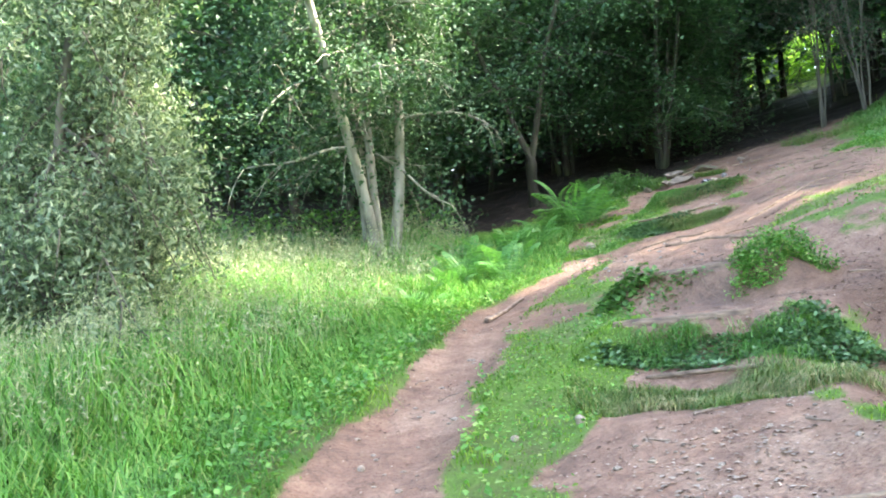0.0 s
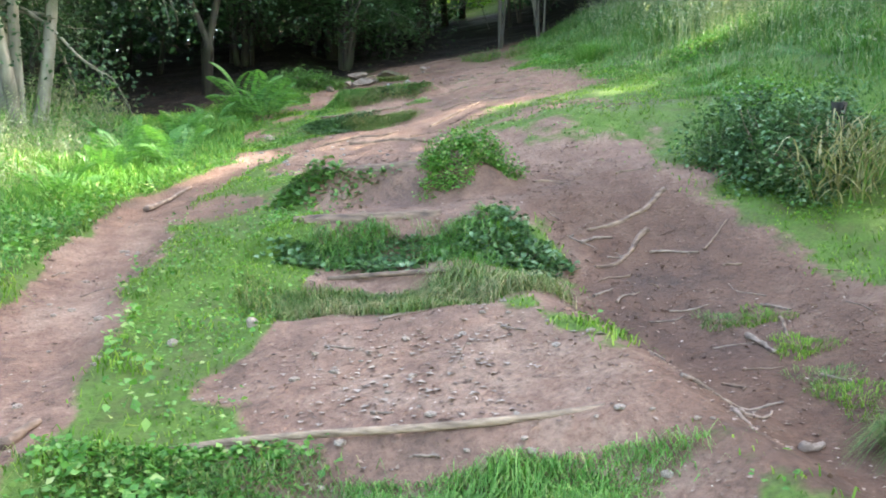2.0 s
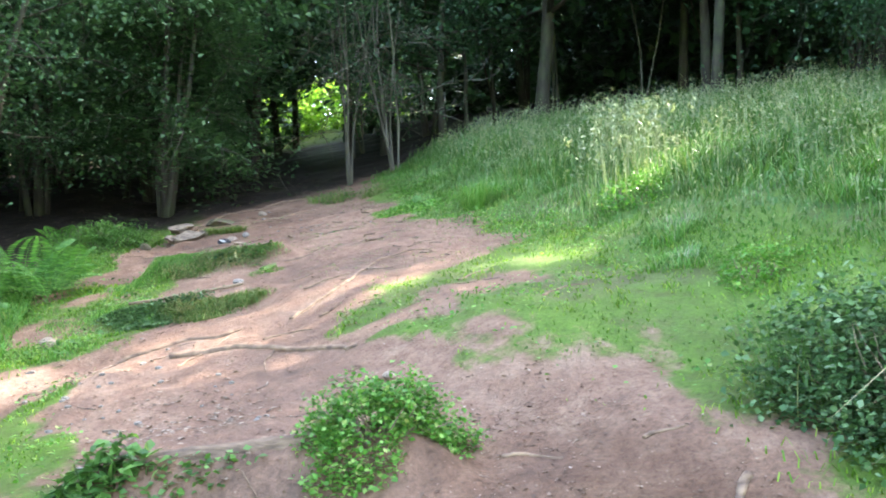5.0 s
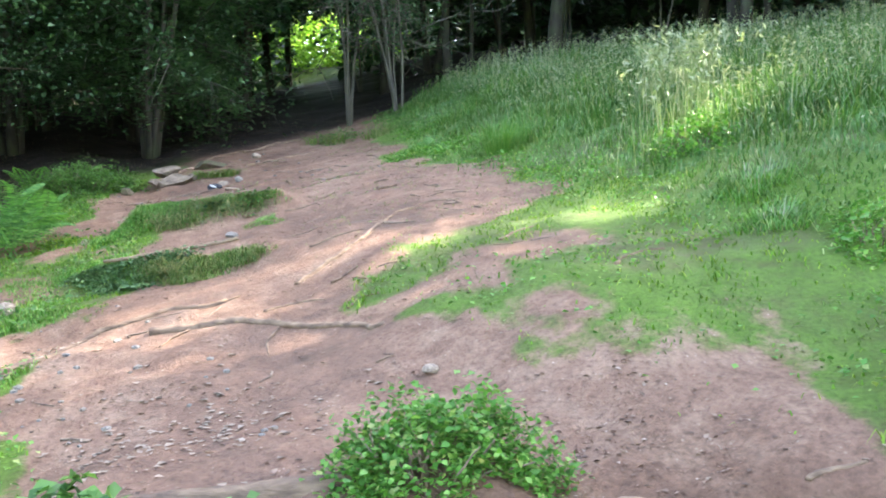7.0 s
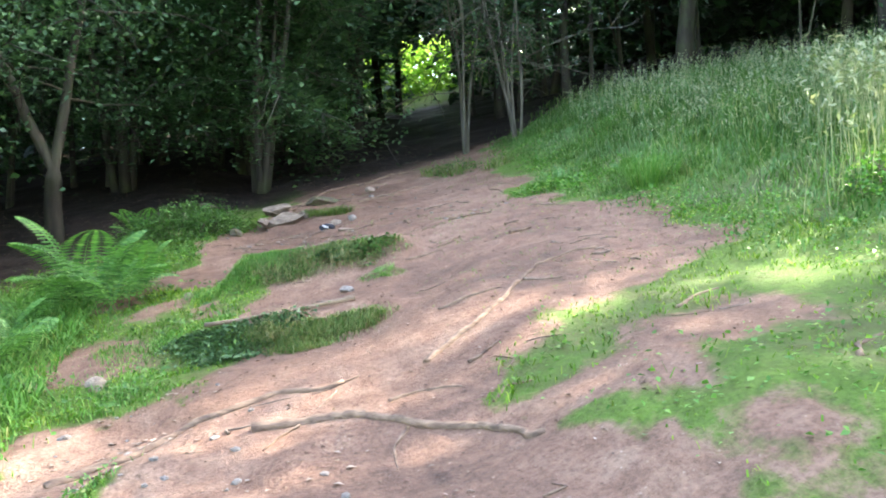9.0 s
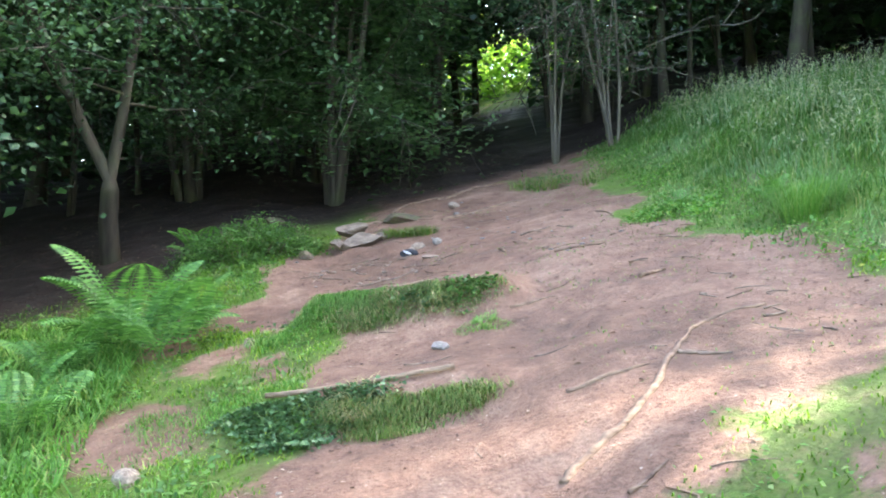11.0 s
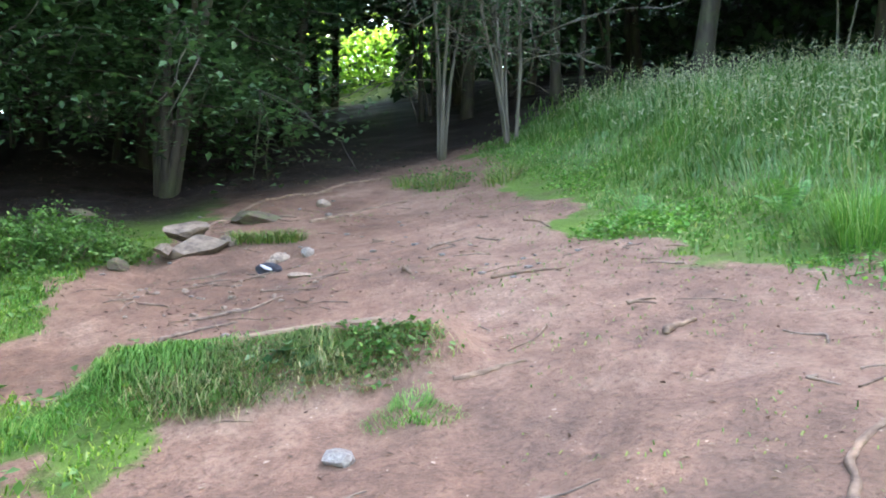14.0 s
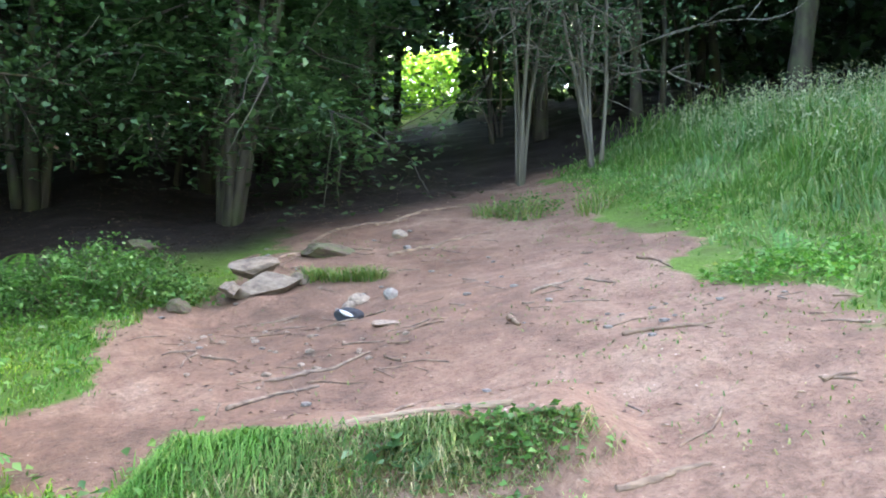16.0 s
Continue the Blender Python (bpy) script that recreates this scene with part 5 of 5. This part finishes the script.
def stone(x, y, sx, sy, sz, material, label, seed, turn=0.0, tilt=0.0, name="stone", sink=0.3, group="stones on the path", detail=2, mesh=None):
    ob = new(name, mesh or stone_mesh(name, seed, material, detail))
    ob.matrix_basis = pose(x, y, at_ground(x, y) + sz * (0.5 - sink) * 0.75, tilt, 0, turn) @ Matrix.Diagonal((sx, sy, sz, 1))
    return tagged(ob, label, "stone", group)


rock = thing("rock", (4.3, 16.62, at_ground(4.3, 16.62, 0.05)), "layered pale sandstone rock set in the earth step", "rock")
for nm, (x, y, z), sc, turn, sd_ in (("top_slab", (-0.02, 0.06, 0.13), (0.6, 0.44, 0.3), -12, 201), ("lower_slab", (0.06, -0.02, 0.0), (0.62, 0.46, 0.28), -16, 202), ("corner_stone", (-0.22, -0.15, -0.03), (0.22, 0.18, 0.15), 20, 203), ("end_stone", (0.36, 0.0, 0.02), (0.26, 0.24, 0.24), 5, 204)):
    o = part(nm, stone_mesh(nm, sd_, M_ROCK, 4, 15), rock)
    o.matrix_basis = pose(x, y, z, 5, -6, turn) @ Matrix.Diagonal((*sc, 1))
# a stone shape standing in for the rooty earth ridge behind the rock
stone(5.1, 17.5, 0.6, 0.4, 0.16, M_EARTHY, "mossy ridge of earth and roots behind a rock", 211, 10, name="boulder", detail=3)
stone(3.85, 18.9, 0.36, 0.3, 0.16, M_EARTHY, "mossy stone at the wood's edge", 212, 40, name="boulder")
stone(4.6, 15.05, 0.24, 0.18, 0.05, M_STONE, "flat pale stone slab on bare earth", 213, 15, sink=0.2, mesh=stone_mesh("stone", 213, M_STONE, 3, 14))
stone(4.8, 15.95, 0.2, 0.14, 0.12, M_STONE, "pale stone in the gully", 214, 10)
stone(4.93, 15.7, 0.15, 0.13, 0.1, M_STONEG, "grey stone in the gully", 215, 50)
stone(4.68, 15.8, 0.16, 0.1, 0.1, M_STONE, "pale stone in the gully", 216, 80)
stone(3.75, 16.45, 0.2, 0.16, 0.13, M_EARTHY, "earthy stone beside herbs", 217, 30)
stone(3.68, 12.24, 0.14, 0.11, 0.09, M_STONEG, "grey angular stone on bare earth", 218, 20)
stone(1.86, 11.6, 0.15, 0.12, 0.13, M_STONE, "pale upright stone in the grass", 219, 10)
stone(2.72, 13.5, 0.12, 0.09, 0.08, M_STONE, "pale stone at the turf edge", 220, 60)
stone(0.93, 2.98, 0.34, 0.2, 0.05, M_STONE, "flat grey stone slab below the lowest step", 221, 20, sink=0.2, mesh=stone_mesh("stone", 221, M_STONE, 3, 14))
stone(1.42, 3.0, 0.07, 0.07, 0.05, M_STONEG, "small grey stone on bare earth", 222, 20)
stone(-1.62, 6.5, 0.2, 0.15, 0.13, M_STONE, "brown stone half hidden in low herbs", 223, 20)
stone(3.2, 8.15, 0.1, 0.07, 0.06, M_STONE, "pale stone on thin turf", 224, 20)
stone(5.95, 17.9, 0.22, 0.14, 0.12, M_STONE, "pale stone on the upper path", 225, 20)
stone(5.75, 17.3, 0.13, 0.08, 0.07, M_STONEG, "pale stone on the upper path", 226, 70)
stone(0.33, 5.35, 0.07, 0.06, 0.05, M_STONE, "small white stone beside the trail", 227, 70)
stone(0.72, 5.3, 0.09, 0.07, 0.07, M_STONE, "small white stone beside the trail", 228, 70)
stone(-0.6, 5.3, 0.07, 0.06, 0.05, M_STONE, "small white stone on the trail", 229, 70)

stone(7.9, 7.2, 0.95, 0.7, 0.5, M_BOULDER, "dark grey boulder half hidden in the meadow grass", 233, 30, name="boulder", detail=3, sink=0.25)
stump = [(4.98, 5.8, at_ground(4.98, 5.8) + dz) for dz in (-0.05, 0.2, 0.36, 0.47)]
v, *f = tube(stump, [0.06, 0.045, 0.04, 0.03], 9)
v = v + np.where((v[:, 2:3] > stump[3][2] - 0.01), rng.normal(size=v.shape) * 0.015, 0)
tagged(new("tree_stump", np_mesh("tree_stump", v, f, M_BARK)), "broken brown stump standing in a bramble bush", "stump")
rag = thing("discarded_cloth", (4.5, 15.32, at_ground(4.5, 15.32)), "crumpled dark cloth with a white stripe among stones", "cloth")
o = part("cloth", stone_mesh("cloth", 231, M_RAG, 3, 3), rag)
o.matrix_basis = pose(0, 0, 0.03, 0, 0, -25) @ Matrix.Diagonal((0.18, 0.12, 0.09, 1))
o = part("stripe", stone_mesh("stripe", 232, M_STRIPE, 2, 3), rag, "white stripe")
o.matrix_basis = pose(-0.035, -0.042, 0.04, 0, 20, -35) @ Matrix.Diagonal((0.1, 0.025, 0.025, 1))

pebbles = [stone_mesh("pebble", 300 + i, (M_STONE, M_STONEG)[i % 2], 1, 4) for i in range(5)]
gen = np.random.default_rng(77)
made = 0
while made < 240:
    x, y = [(gen.uniform(0.4, 2.2), gen.uniform(2.9, 4.9)), (gen.uniform(1.5, 2.6), gen.uniform(8.0, 11.0)), (gen.uniform(-0.8, 0.6), gen.uniform(4.5, 9)), (gen.uniform(3.4, 6.2), gen.uniform(13.5, 18.5)), (gen.uniform(3.5, 4.6), gen.uniform(14.3, 15.9))][made % 5]
    if bare(np.array(x), np.array(y)) < 0.4:
        continue
    s = gen.uniform(0.018, 0.055)
    stone(x, y, s * 1.3, s, s * 0.6, None, "small pale pebble pressed into the earth", 0, gen.uniform(0, 360), name="pebble", group="pebbles on the path", mesh=pebbles[made % 5])
    made += 1

# dead leaves and chips on the trodden ground
M_CRUMB = leaf_mat("earth_crumbs", [(0.0, (0.07, 0.044, 0.034)), (0.5, (0.16, 0.1, 0.072)), (0.85, (0.27, 0.185, 0.14)), (1.0, (0.45, 0.36, 0.3))], 0.85, 0.02)


def litter_keep(x, y):
    spot = np.exp(-((x - 2.0) / 0.7) ** 2 - ((y - 8.6) / 0.7) ** 2) + 0.9 * np.exp(-((x - 4.0) / 0.6) ** 2 - ((y - 14.9) / 0.7) ** 2) + 0.22 + 0.8 * wood(x, y)
    return spot * np.maximum(bare(x, y), wood(x, y)) * (0.6 + 0.4 * lattice(x * 3, y * 3, 31))


p = scatter(60000, -2, 9, 2.6, 24, litter_keep)
p[:, 2] += 0.006
v, *f = leaves(p, 0.026 * rng.uniform(0.3, 1.0, len(p)) ** 1.5 * 1.6, 0.96, 0.4)
M_LITTER = leaf_mat("dead_leaves", [(0.0, (0.05, 0.032, 0.024)), (0.35, (0.11, 0.07, 0.05)), (0.7, (0.22, 0.15, 0.108)), (1.0, (0.42, 0.33, 0.26))], 0.75, 0.1)
tagged(new("leaf_litter", np_mesh("leaf_litter", v, f, M_LITTER)), "dead leaves and chips scattered on the earth", "leaves", kind="stuff")


def crumb_keep(x, y):
    return np.clip(bare(x, y) * (0.45 + 0.6 * lattice(x * 2.3, y * 2.3, 52) + 0.4 * lattice(x * 7, y * 7, 53)), 0, 1)


for x0, x1, y0, y1, n, size in ((-1.4, 3.8, 2.6, 7.6, 26000, 0.02), (1.2, 7.0, 7.6, 17.0, 13000, 0.018)):
    p = scatter(n, x0, x1, y0, y1, crumb_keep)
    p[:, 2] += 0.004
    v, *f = leaves(p, size * (0.35 + 1.3 * rng.uniform(0, 1, len(p)) ** 2.5), 0.8, 0.7)
    tagged(new("earth_crumbs", np_mesh("earth_crumbs", v, f, M_CRUMB)), "crumbs of dry and damp earth on the trodden ground", "earth", kind="stuff")


def chip_keep(x, y):
    a = np.exp(-((x - 1.2) / 0.6) ** 2 - ((y - 4.35) / 0.5) ** 2) + np.exp(-((x - 2.15) / 0.5) ** 2 - ((y - 8.5) / 0.7) ** 2) + np.exp(-((x - 2.0) / 0.35) ** 2 - ((y - 10.6) / 0.4) ** 2) + 0.5 * np.exp(-((x - 1.7) / 0.5) ** 2 - ((y - 6.1) / 0.3) ** 2)
    return np.clip(a, 0, 1) * bare(x, y) * (0.5 + 0.5 * lattice(x * 4, y * 4, 51))


p = scatter(17000, 0.2, 3.2, 3.4, 11.4, chip_keep)
p[:, 2] += 0.005
v, *f = leaves(p, 0.034 * rng.uniform(0.3, 1.1, len(p)) ** 1.6 * 1.3, 0.97, 0.8)
tagged(new("stone_chips", np_mesh("stone_chips", v, f, M_STONE)), "pale stone chips trodden into the treads", "stones", kind="stuff")
sticks(16, 1.9, 3.9, 3.2, 6.6, 711)
sticks(14, 4.0, 6.4, 10.2, 14.4, 712)
sticks(10, 4.6, 7.4, 14.4, 19.0, 713)
